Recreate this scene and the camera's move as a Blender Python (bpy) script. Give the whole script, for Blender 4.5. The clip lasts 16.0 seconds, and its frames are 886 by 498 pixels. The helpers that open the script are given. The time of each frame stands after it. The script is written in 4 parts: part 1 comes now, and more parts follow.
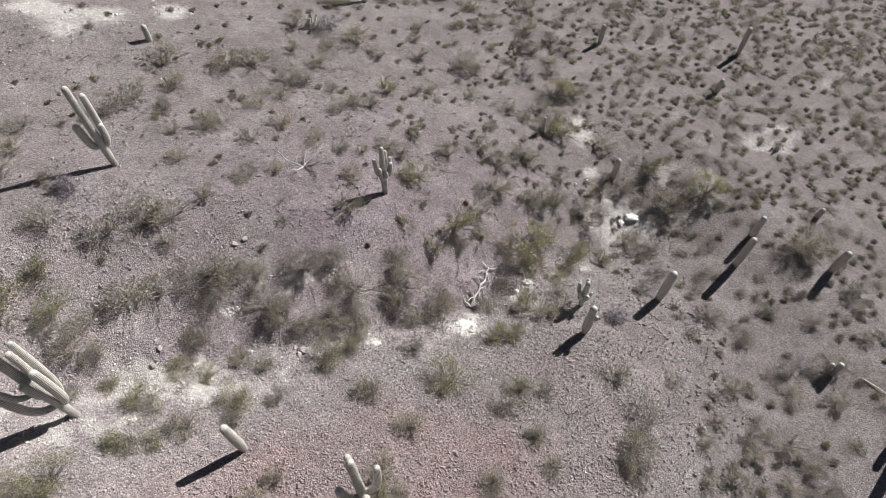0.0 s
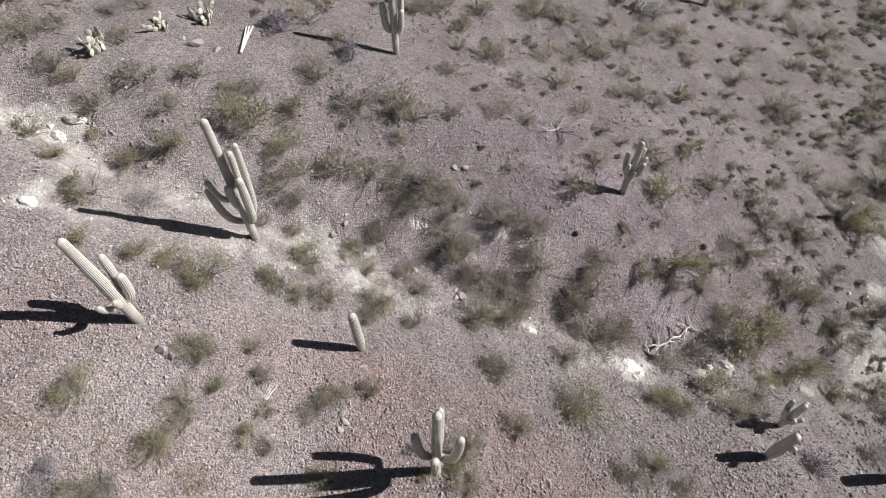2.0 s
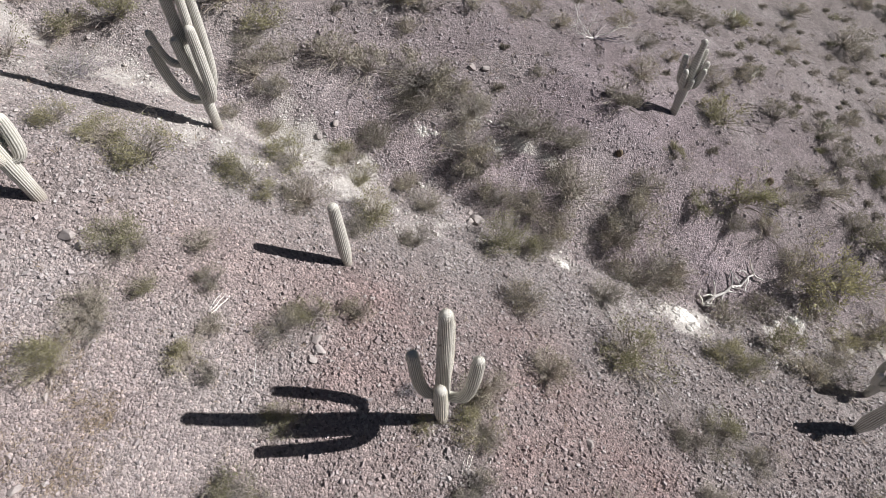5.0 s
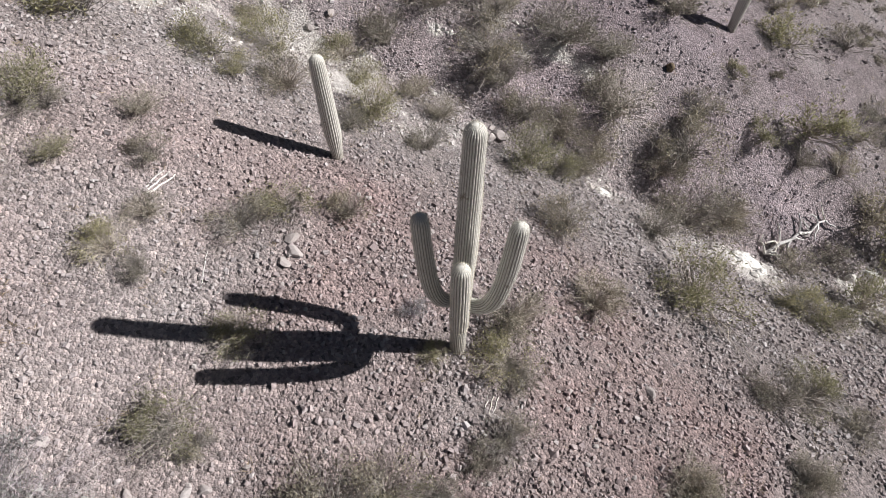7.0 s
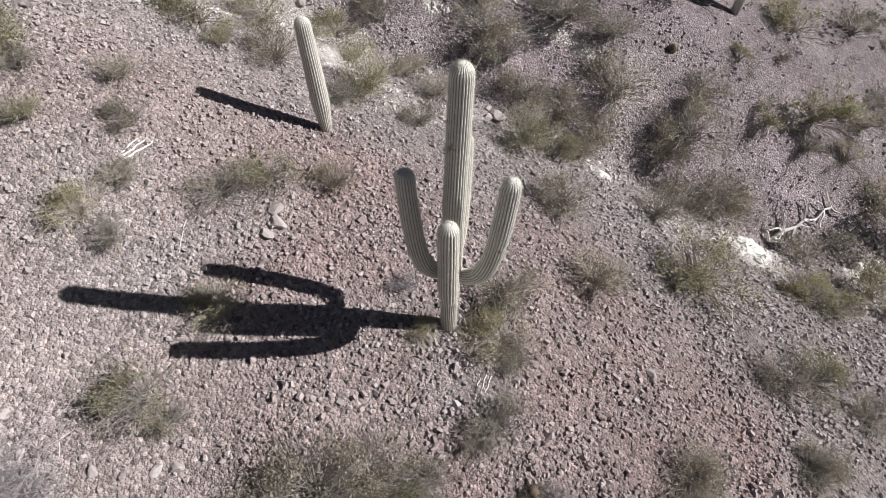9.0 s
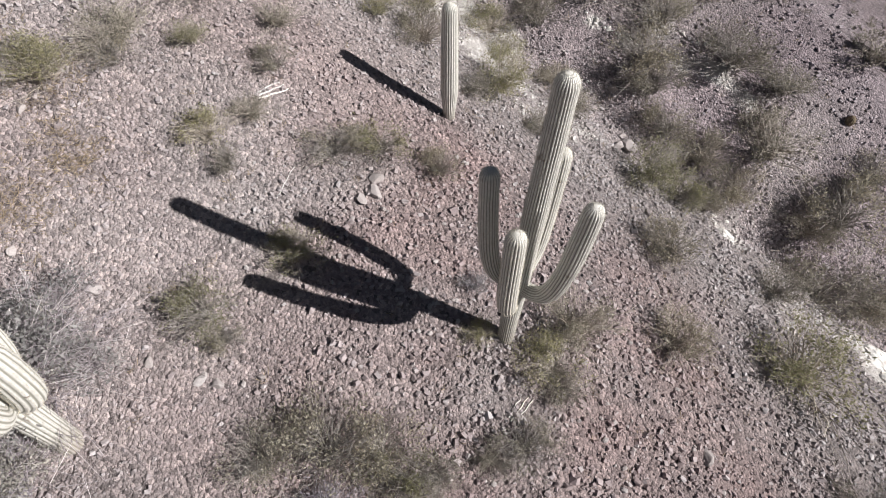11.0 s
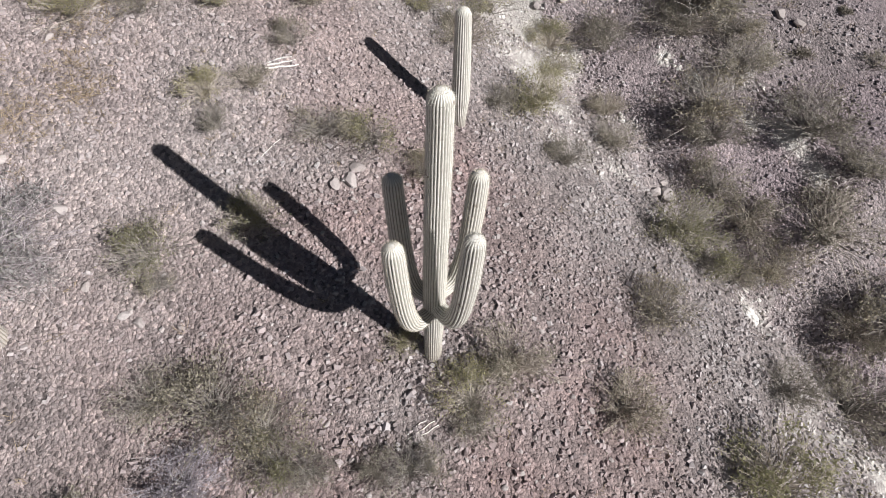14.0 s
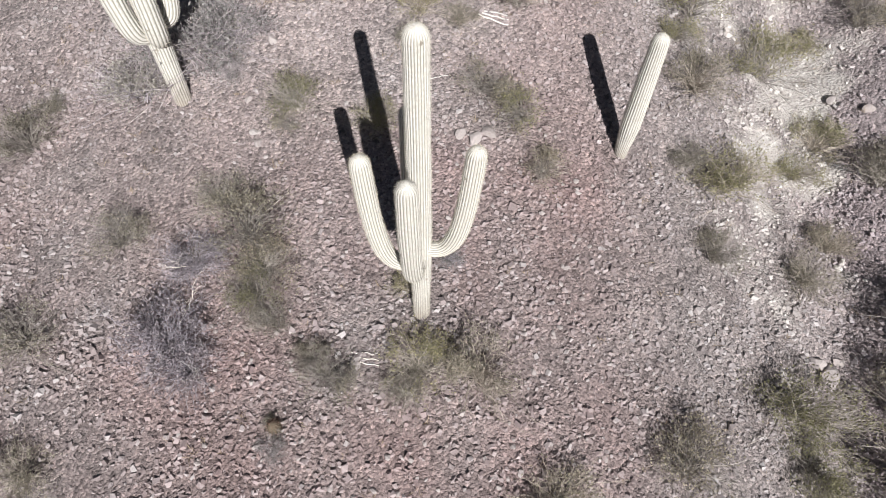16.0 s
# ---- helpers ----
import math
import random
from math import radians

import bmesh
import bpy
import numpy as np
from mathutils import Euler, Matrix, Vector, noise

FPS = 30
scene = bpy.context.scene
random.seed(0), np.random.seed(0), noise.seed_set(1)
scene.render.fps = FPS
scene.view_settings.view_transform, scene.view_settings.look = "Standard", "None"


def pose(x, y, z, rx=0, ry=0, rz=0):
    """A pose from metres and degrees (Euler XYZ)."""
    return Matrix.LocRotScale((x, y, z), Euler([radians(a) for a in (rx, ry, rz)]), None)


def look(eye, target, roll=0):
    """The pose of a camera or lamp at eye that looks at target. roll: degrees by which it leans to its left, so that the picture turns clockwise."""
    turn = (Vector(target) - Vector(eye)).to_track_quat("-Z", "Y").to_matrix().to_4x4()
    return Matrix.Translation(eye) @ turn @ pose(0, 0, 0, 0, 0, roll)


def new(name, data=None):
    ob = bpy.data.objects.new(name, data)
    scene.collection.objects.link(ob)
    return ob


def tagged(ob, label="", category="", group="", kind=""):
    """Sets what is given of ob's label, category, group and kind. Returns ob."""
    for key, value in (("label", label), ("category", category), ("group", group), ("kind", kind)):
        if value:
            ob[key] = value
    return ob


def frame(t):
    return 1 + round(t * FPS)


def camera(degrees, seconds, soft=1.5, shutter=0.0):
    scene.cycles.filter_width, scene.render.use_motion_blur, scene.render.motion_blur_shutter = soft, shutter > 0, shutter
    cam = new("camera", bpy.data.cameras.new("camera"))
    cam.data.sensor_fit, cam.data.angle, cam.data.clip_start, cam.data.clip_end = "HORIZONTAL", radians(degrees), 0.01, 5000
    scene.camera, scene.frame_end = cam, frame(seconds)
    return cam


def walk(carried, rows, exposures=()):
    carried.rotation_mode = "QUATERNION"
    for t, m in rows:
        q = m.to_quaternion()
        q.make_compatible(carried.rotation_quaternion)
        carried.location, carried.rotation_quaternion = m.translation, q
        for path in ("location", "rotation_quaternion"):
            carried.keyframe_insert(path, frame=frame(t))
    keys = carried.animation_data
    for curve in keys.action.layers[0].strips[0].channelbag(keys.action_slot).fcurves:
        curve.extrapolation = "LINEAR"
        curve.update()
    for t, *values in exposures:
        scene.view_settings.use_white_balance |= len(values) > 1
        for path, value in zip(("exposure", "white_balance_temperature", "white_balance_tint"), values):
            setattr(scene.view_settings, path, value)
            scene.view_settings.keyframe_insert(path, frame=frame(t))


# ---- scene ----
cam = camera(76.3, 16.0, soft=0.9)
PATH = [
    (0, (0.313, -0.068, 21.406), (0.304, 1.111, 19.791), -0.8),
    (0.5, (0.651, 0.175, 20.944), (0.188, 1.267, 19.334), -1.1),
    (1, (0.588, 0.297, 20.416), (-0.060, 1.296, 18.809), -0.8),
    (1.5, (0.634, 0.426, 19.787), (-0.057, 1.393, 18.178), -0.8),
    (2, (0.622, 0.478, 18.899), (-0.066, 1.443, 17.288), -0.6),
    (2.5, (0.580, 0.517, 17.912), (-0.119, 1.472, 16.300), -0.5),
    (3, (0.544, 0.559, 16.945), (-0.174, 1.498, 15.331), -0.5),
    (5.5, (0.283, 0.700, 12.101), (-0.424, 1.648, 10.488), -0.1),
    (6, (0.296, 0.688, 10.921), (-0.417, 1.632, 9.309), 0.0),
    (6.5, (0.185, 0.667, 9.759), (-0.542, 1.608, 8.151), 0.1),
    (7, (0.053, 0.695, 8.939), (-0.679, 1.634, 7.331), 0.0),
    (7.5, (0.038, 0.688, 8.574), (-0.690, 1.631, 6.967), 0.0),
    (8, (0.127, 0.652, 8.465), (-0.599, 1.597, 6.859), 0.1),
    (10.5, (0.472, 0.971, 8.049), (-0.390, 1.805, 6.448), 0.8),
    (11, (0.640, 1.117, 8.159), (-0.369, 1.770, 6.560), 1.0),
    (11.5, (0.775, 1.361, 8.182), (-0.335, 1.810, 6.580), 1.7),
    (12, (0.888, 1.618, 8.165), (-0.237, 2.037, 6.565), 1.7),
    (12.5, (0.987, 1.908, 8.148), (-0.140, 2.321, 6.548), 1.9),
    (13, (1.113, 2.283, 8.122), (-0.019, 2.690, 6.525), 1.9),
    (13.5, (1.261, 2.764, 8.106), (0.125, 3.161, 6.509), 1.8),
    (14, (1.431, 3.362, 8.058), (0.278, 3.712, 6.462), 1.8),
    (14.5, (1.680, 4.090, 7.944), (0.481, 4.271, 6.354), 1.7),
    (15, (1.790, 4.962, 7.846), (0.594, 4.782, 6.253), 2.2),
    (15.5, (1.723, 5.865, 7.849), (0.574, 5.506, 6.252), 2.6),
    (16, (1.540, 6.851, 7.850), (0.468, 6.316, 6.249), 2.5),
]
walk(cam, [(t, look(eye, target, roll)) for t, eye, target, roll in PATH],
     exposures=[(0.0, 0.46), (3.0, 0.30), (5.5, 0.41), (12.0, 0.38), (16.0, 0.37)])

# ---------------------------------------------------------------- sun and sky
SUN = Vector((0.627, 0.568, 0.532)).normalized()
world = bpy.data.worlds.new("sky")
scene.world = world
world.use_nodes = True
wn = world.node_tree
sky = wn.nodes.new("ShaderNodeTexSky")
sky.sky_type = "NISHITA"
sky.sun_disc = False
sky.sun_elevation = math.asin(SUN.z)
sky.sun_rotation = math.atan2(SUN.x, SUN.y)
sky.altitude = 700
sky.air_density = 0.8
sky.dust_density = 1.2
sky.ozone_density = 1.0
wn.nodes["Background"].inputs["Strength"].default_value = 0.019
wn.links.new(sky.outputs[0], wn.nodes["Background"].inputs["Color"])
sun = new("sun", bpy.data.lights.new("sun", "SUN"))
sun.data.energy = 5.0
sun.data.angle = radians(0.5)
sun.data.color = (1.0, 0.963, 0.937)
sun.matrix_world = Matrix.Translation(SUN * 60) @ SUN.to_track_quat("Z", "Y").to_matrix().to_4x4()

# ---------------------------------------------------------------- the lie of the land
BUMPS = [(-2.5, 4.4, 4, 0.237), (-6, 1, 4, -0.423), (1, 6.5, 4, 0.02), (-7, 14, 4, -0.142), (-12, 3, 5, 0.58),
         (-3, 33, 8, 0.65), (2, 15, 4, -0.514), (-10, 17, 4, 0.206), (-4, 18, 4, 0.586), (-22, 10, 6, 0.186)]


def from_gully(x, y):
    """How far a place lies beyond the line of the gully (minus: on the saguaro's side)."""
    return y - (15.114 + 0.585 * x + 0.00593 * x * x)


def lie(x, y):
    """The height of the hillside, without its small unevenness."""
    s = from_gully(x, y)
    xx, yy = np.clip(x, -30, 12), np.clip(y, -8, 40)
    near = (-4.501 - 0.512 * x + 0.089 * y + 0.406 * (np.sqrt(s * s + 0.81) - 0.9) / np.sqrt(1 + (s / 12) ** 2)
            - 0.00408 * xx * xx - 0.00789 * yy * yy + 0.01048 * xx * yy)
    for cx, cy, r, h in BUMPS:
        near = near + h * np.exp(-((x - cx) ** 2 + (y - cy) ** 2) / r ** 2)
    f = np.clip((np.hypot(x + 3, y - 12) - 15) / 15, 0, 1)
    f = f * f * (3 - 2 * f)
    drop = 0.278 * x + 0.187 * y
    wide = 0.233 - drop + 1.3 * np.log1p(np.exp(np.minimum((drop - 9) / 2, 300)))
    return near * (1 - f) + wide * f


def field(x, y, scale, z):
    """Smooth noise at many places of the plan."""
    x, y = np.atleast_1d(np.asarray(x, dtype=float)), np.atleast_1d(np.asarray(y, dtype=float))
    return np.array([noise.noise((a, b, z)) for a, b in zip((x * scale).tolist(), (y * scale).tolist())])


def rough(x, y):
    """The small unevenness of the ground at many places."""
    x, y = np.atleast_1d(np.asarray(x, dtype=float)), np.atleast_1d(np.asarray(y, dtype=float))
    v = 0.07 * field(x, y, 0.45, 3.1) + 0.035 * field(x, y, 1.3, 7.7) + 0.014 * field(x, y, 3.7, 1.3)
    s = from_gully(x, y)
    near = np.abs(s) < 4
    if near.any():
        xn, yn, sn = x[near], y[near], s[near]
        v[near] += (-0.48 * np.exp(-((sn + 0.05) / np.where(sn < -0.05, 0.65, 1.1)) ** 2) * np.maximum(0.15, 0.7 + field(xn, yn, 0.35, 31.0)) / (1 + np.exp(2 * (xn - 3.5)))
                    + (1 - np.abs(sn) / 4) * (0.22 * field(xn, yn, 0.8, 9.0) + 0.1 * field(xn, yn, 2.1, 5.0)))
    return v


def heights(x, y):
    return lie(x, y) + rough(x, y)


def height(x, y):
    return float(lie(x, y)) + float(rough(x, y)[0])


CHALK_SPOTS = [(-26.4, 34.4, 1.6), (-23.0, 35.6, 1.6), (-19.7, 38.2, 1.3), (-23.8, 32.8, 1.2), (1.27, 14.3, 0.75), (5.2, 18.3, 0.35), (4.3, 17.1, 0.25), (-8.2, 11.05, 0.3), (-3.2, 12.5, 0.35), (-22.2, 5.8, 0.8),
               (-21.7, 6.5, 0.6), (-21.9, 4.8, 0.6), (-18.3, 2.65, 0.32), (-18.9, 3.2, 0.38), (13.0, 25.2, 1.5), (10.8, 26.6, 0.9),
               (10.5, 33.2, 1.2), (12.4, 24.7, 1.1), (10.2, 24.3, 0.7), (-9.5, 12.6, 0.22), (-8.7, 13.2, 0.22)]


PALE_PATCHES = [(12.4, 24.6, 1.5), (11.9, 26.6, 1.0), (10.9, 28.6, 0.9), (10.7, 31.4, 1.2), (13.3, 33.4, 1.6), (16.9, 29.4, 1.5), (19.5, 27.6, 1.6), (27.0, 32.6, 2.2), (36.0, 35.2, 2.4), (15.8, 39.0, 1.6),
                (1.7, 15.3, 0.4), (2.6, 17.7, 0.45), (-10.6, 10.0, 0.9), (-12.3, 9.3, 0.8), (8.9, 20.6, 0.6), (-8.5, 14.3, 0.5), (-6.6, 14.9, 0.6), (-5.6, 15.4, 0.5), (-10.3, 10.2, 0.5), (-7.4, 14.1, 0.5), (-1.0, 14.3, 0.5)]


def chalk(x, y):
    """How much pale caliche shows at each of many places, 0 to 1."""
    s = from_gully(x, y)
    n = field(x, y, 0.5, 21.0) + 0.6 * field(x, y, 1.7, 4.0)
    v = 0.30 * np.exp(-((s + 1.2) / 2.6) ** 2) * (0.5 + 1.9 * n)
    v += np.where(x < -8, 0.24 * np.exp(-((s + 2) / 5.0) ** 2) * (0.6 + 1.5 * n), 0.0)
    for cx, cy, r in CHALK_SPOTS:
        v += 1.15 * np.exp(-((x - cx) ** 2 + (y - cy) ** 2) / r ** 2) * (0.8 + 0.7 * n)
    for cx, cy, r in PALE_PATCHES:
        v += 0.6 * np.exp(-((x - cx) ** 2 + (y - cy) ** 2) / r ** 2) * np.maximum(0.0, 0.7 + 1.3 * n)
    return np.clip(v, 0, 1)


def redness(x, y):
    """How much of the red gravel lies at each of many places, 0 to 1."""
    s = from_gully(x, y)
    n = field(x, y, 0.25, 40.0) + 0.5 * field(x, y, 0.9, 44.0)
    side = np.clip((-s - 3.5) / 4.0, 0, 1)
    far = np.exp(-(np.hypot(x + 5, y - 3) / 12.0) ** 2)
    # a band of redder stones that crosses the slope below the young saguaro
    across = (x + 6) * 0.61 - (y - 6) * 0.79
    along = (x + 6) * 0.79 + (y - 6) * 0.61
    band = 0.38 * np.exp(-((across - 0.4) / 0.9) ** 2 - (along / 4.2) ** 2)
    return np.clip(side * far * (0.6 + 0.9 * n) + band * (0.8 + 0.6 * n), 0, 1)


def mauve(x, y):
    """How far the soil turns mauve beyond the gully at each of many places, 0 to 1."""
    s = from_gully(x, y)
    return np.clip((s + 0.8) / 1.6, 0, 1) * np.exp(-(np.hypot(x + 2, y - 17) / 13.0) ** 2) * np.clip(0.85 + 0.9 * field(x, y, 0.4, 51.0), 0, 1)


def dust(x, y):
    """How much pale dust lies on the upper slope or the gully's bank at each of many places, 0 to 1."""
    n = field(x, y, 0.3, 80.0)
    upper = np.exp(-(np.hypot(x + 7.5, y + 1.8) / 5.4) ** 2) * (0.9 + 0.5 * n)
    shoulder = 0.95 * np.exp(-(np.hypot(x + 17, y - 7) / 7.0) ** 2) * (0.85 + 0.9 * n)
    bank = 0.85 * np.exp(-((from_gully(x, y) - 1.2) / 3.2) ** 2) * np.exp(-(np.hypot(x + 2, y - 13) / 11.0) ** 2)
    return np.clip(upper + shoulder + bank * (0.9 + 1.1 * field(x, y, 0.8, 84.0)), 0, 1)


# ---------------------------------------------------------------- materials
class Nodes:
    """A node material under construction."""

    def __init__(self, name):
        self.mat = bpy.data.materials.new(name)
        self.mat.use_nodes = True
        self.tree = self.mat.node_tree
        self.bsdf = self.tree.nodes["Principled BSDF"]
        self.bsdf.inputs["Specular IOR Level"].default_value = 0.25

    def add(self, kind, **props):
        node = self.tree.nodes.new(kind)
        for key, value in props.items():
            setattr(node, key, value)
        return node

    def link(self, a, b):
        self.tree.links.new(a, b)

    def attr(self, name):
        return self.add("ShaderNodeAttribute", attribute_name=name).outputs["Fac"]

    def place(self):
        return self.add("ShaderNodeNewGeometry").outputs["Position"]

    def noise(self, scale, detail=4.0, rough=0.6, vector=None):
        node = self.add("ShaderNodeTexNoise")
        node.inputs["Scale"].default_value = scale
        node.inputs["Detail"].default_value = detail
        node.inputs["Roughness"].default_value = rough
        self.link(vector or self.place(), node.inputs["Vector"])
        return node.outputs["Fac"]

    def ramp(self, fac, stops):
        node = self.add("ShaderNodeValToRGB")
        while len(node.color_ramp.elements) < len(stops):
            node.color_ramp.elements.new(0.5)
        for element, (at, colour) in zip(node.color_ramp.elements, stops):
            element.position = at
            element.color = (*colour, 1) if len(colour) == 3 else colour
        self.link(fac, node.inputs["Fac"])
        return node.outputs["Color"]

    def mix(self, fac, a, b, blend="MIX"):
        node = self.add("ShaderNodeMix", data_type="RGBA", blend_type=blend)
        for socket, value in ((node.inputs["Factor"], fac), (node.inputs["A"], a), (node.inputs["B"], b)):
            if isinstance(value, (int, float)):
                socket.default_value = value
            elif isinstance(value, tuple):
                socket.default_value = (*value, 1)
            else:
                self.link(value, socket)
        return [o for o in node.outputs if o.name == "Result" and o.type == "RGBA"][0]

    def maths(self, op, a, b=0.5):
        node = self.add("ShaderNodeMath", operation=op)
        for socket, value in zip(node.inputs, (a, b)):
            if isinstance(value, (int, float)):
                socket.default_value = value
            else:
                self.link(value, socket)
        return node.outputs[0]

    def bump(self, heightfield, strength, distance):
        node = self.add("ShaderNodeBump")
        node.inputs["Strength"].default_value = strength
        node.inputs["Distance"].default_value = distance
        self.link(heightfield, node.inputs["Height"])
        self.link(node.outputs["Normal"], self.bsdf.inputs["Normal"])

    def finish(self, colour, roughness=0.9):
        if isinstance(colour, tuple):
            self.bsdf.inputs["Base Color"].default_value = (*colour, 1)
        else:
            self.link(colour, self.bsdf.inputs["Base Color"])
        self.bsdf.inputs["Roughness"].default_value = roughness
        return self.mat


def ground_material():
    m = Nodes("stony desert soil")
    soil = m.ramp(m.noise(0.35, 5, 0.65), [(0.3, (0.224, 0.202, 0.203)), (0.5, (0.272, 0.248, 0.251)), (0.7, (0.329, 0.308, 0.312))])
    red = m.ramp(m.noise(1.1, 4), [(0.3, (0.268, 0.200, 0.198)), (0.7, (0.352, 0.268, 0.266))])
    pale = m.ramp(m.noise(5.3, 6, 0.7), [(0.3, (0.42, 0.39, 0.37)), (0.52, (0.56, 0.53, 0.51)), (0.68, (0.80, 0.78, 0.76))])
    base = m.mix(m.attr("redness"), soil, red)
    base = m.mix(m.ramp(m.attr("dust"), [(0.0, (0, 0, 0)), (1.0, (0.75, 0.75, 0.75))]), base, (0.442, 0.405, 0.407))
    cells = m.add("ShaderNodeTexVoronoi")
    cells.inputs["Scale"].default_value = 17.0
    cells.inputs["Randomness"].default_value = 1.0
    m.link(m.place(), cells.inputs["Vector"])
    small = m.add("ShaderNodeTexVoronoi")
    small.inputs["Scale"].default_value = 43.0
    m.link(m.place(), small.inputs["Vector"])
    grey = m.add("ShaderNodeSeparateColor")
    m.link(cells.outputs["Color"], grey.inputs[0])
    stone = m.ramp(grey.outputs[0], [(0.0, (0.40, 0.39, 0.39)), (0.3, (0.85, 0.84, 0.83)), (0.8, (1.14, 1.11, 1.09)), (1.0, (1.65, 1.60, 1.56))])
    base = m.mix(0.85, base, stone, "MULTIPLY")
    patch = m.ramp(m.noise(0.9, 5, 0.7), [(0.32, (0.74, 0.73, 0.73)), (0.5, (1, 1, 1)), (0.68, (1.16, 1.15, 1.14))])
    base = m.mix(0.8, base, patch, "MULTIPLY")
    grey2 = m.add("ShaderNodeSeparateColor")
    m.link(small.outputs["Color"], grey2.inputs[0])
    grit = m.ramp(grey2.outputs[0], [(0.0, (0.72, 0.71, 0.70)), (0.6, (1.0, 1.0, 1.0)), (1.0, (1.3, 1.28, 1.26))])
    base = m.mix(0.7, base, grit, "MULTIPLY")
    fine = m.ramp(m.noise(9.0, 6, 0.7), [(0.25, (0.72, 0.70, 0.69)), (0.5, (1, 1, 1)), (0.75, (1.2, 1.19, 1.18))])
    base = m.mix(0.8, base, fine, "MULTIPLY")
    base = m.mix(m.attr("mauve"), base, m.mix(1.0, base, (0.94, 0.885, 0.965), "MULTIPLY"))
    edge = m.maths("ADD", m.attr("chalk"), m.maths("MULTIPLY", m.maths("SUBTRACT", m.noise(3.1, 7, 0.75), 0.5), 1.1))
    mask = m.ramp(edge, [(0.30, (0, 0, 0)), (0.72, (1, 1, 1))])
    base = m.mix(mask, base, pale)
    relief = m.maths("ADD", m.maths("MULTIPLY", cells.outputs["Distance"], -0.9), m.maths("MULTIPLY", small.outputs["Distance"], -0.45))
    relief = m.maths("ADD", relief, m.maths("MULTIPLY", m.noise(30.0, 4, 0.7), 0.5))
    m.bump(relief, 1.0, 0.05)
    return m.finish(base, 0.95)


def stone_material(name="angular stones", shared=False):
    m = Nodes(name)
    if shared:
        pick = m.add("ShaderNodeObjectInfo").outputs["Random"]
    else:
        pick = m.add("ShaderNodeNewGeometry").outputs["Random Per Island"]
    own = m.ramp(pick, [(0.0, (0.239, 0.210, 0.210)), (0.3, (0.315, 0.285, 0.287)), (0.6, (0.375, 0.344, 0.348)), (0.9, (0.432, 0.404, 0.411)), (1.0, (0.52, 0.505, 0.513))])
    base = m.mix(0.55, own, (0.47, 0.425, 0.41)) if shared else own
    if not shared:
        red = m.ramp(pick, [(0.0, (0.228, 0.164, 0.164)), (0.35, (0.335, 0.249, 0.248)), (0.85, (0.396, 0.308, 0.307)), (1.0, (0.470, 0.41, 0.412))])
        white = m.ramp(pick, [(0.0, (0.382, 0.360, 0.348)), (0.5, (0.66, 0.62, 0.59)), (1.0, (0.82, 0.80, 0.78))])
        base = m.mix(m.attr("redness"), base, red)
        base = m.mix(m.ramp(m.attr("dust"), [(0.0, (0, 0, 0)), (1.0, (0.6, 0.6, 0.6))]), base, (0.50, 0.470, 0.476))
        base = m.mix(m.attr("mauve"), base, m.mix(1.0, base, (1.05, 0.99, 1.07), "MULTIPLY"))
        base = m.mix(m.ramp(m.attr("chalk"), [(0.15, (0, 0, 0)), (0.6, (1, 1, 1))]), base, white)
    speck = m.ramp(m.noise(38.0, 5, 0.7), [(0.3, (0.75, 0.74, 0.73)), (0.5, (1, 1, 1)), (0.72, (1.2, 1.19, 1.17))])
    base = m.mix(0.8, base, speck, "MULTIPLY")
    m.bump(m.noise(60.0, 4, 0.7), 0.4, 0.01)
    return m.finish(base, 0.9)


def chalk_material():
    m = Nodes("white caliche rock")
    base = m.ramp(m.noise(7.0, 6, 0.7), [(0.3, (0.60, 0.56, 0.52)), (0.5, (0.78, 0.76, 0.73)), (0.7, (0.86, 0.85, 0.83))])
    m.bump(m.noise(25.0, 5, 0.7), 0.6, 0.02)
    return m.finish(base, 0.9)


def cactus_material():
    m = Nodes("ribbed saguaro skin")
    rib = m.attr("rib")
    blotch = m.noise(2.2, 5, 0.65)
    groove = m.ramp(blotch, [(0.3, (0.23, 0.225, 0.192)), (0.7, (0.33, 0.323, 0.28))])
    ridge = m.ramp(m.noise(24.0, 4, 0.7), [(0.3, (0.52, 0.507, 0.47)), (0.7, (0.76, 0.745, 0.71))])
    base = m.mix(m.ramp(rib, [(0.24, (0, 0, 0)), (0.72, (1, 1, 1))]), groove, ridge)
    bark = m.ramp(m.noise(11.0, 6, 0.7), [(0.3, (0.15, 0.115, 0.09)), (0.7, (0.37, 0.31, 0.26))])
    base = m.mix(m.ramp(m.attr("bark"), [(0.0, (0, 0, 0)), (1.0, (0.7, 0.7, 0.7))]), base, bark)
    wool = m.ramp(m.noise(40.0, 4, 0.7), [(0.3, (0.62, 0.60, 0.55)), (0.7, (0.85, 0.84, 0.80))])
    base = m.mix(m.ramp(m.attr("tip"), [(0.1, (0, 0, 0)), (0.9, (1, 1, 1))]), base, wool)
    scar = m.ramp(m.noise(4.7, 3, 0.5), [(0.70, (0, 0, 0)), (0.74, (0.8, 0.8, 0.8))])
    base = m.mix(scar, base, (0.20, 0.165, 0.13))
    m.bump(m.noise(45.0, 4, 0.7), 0.35, 0.01)
    return m.finish(base, 0.75)


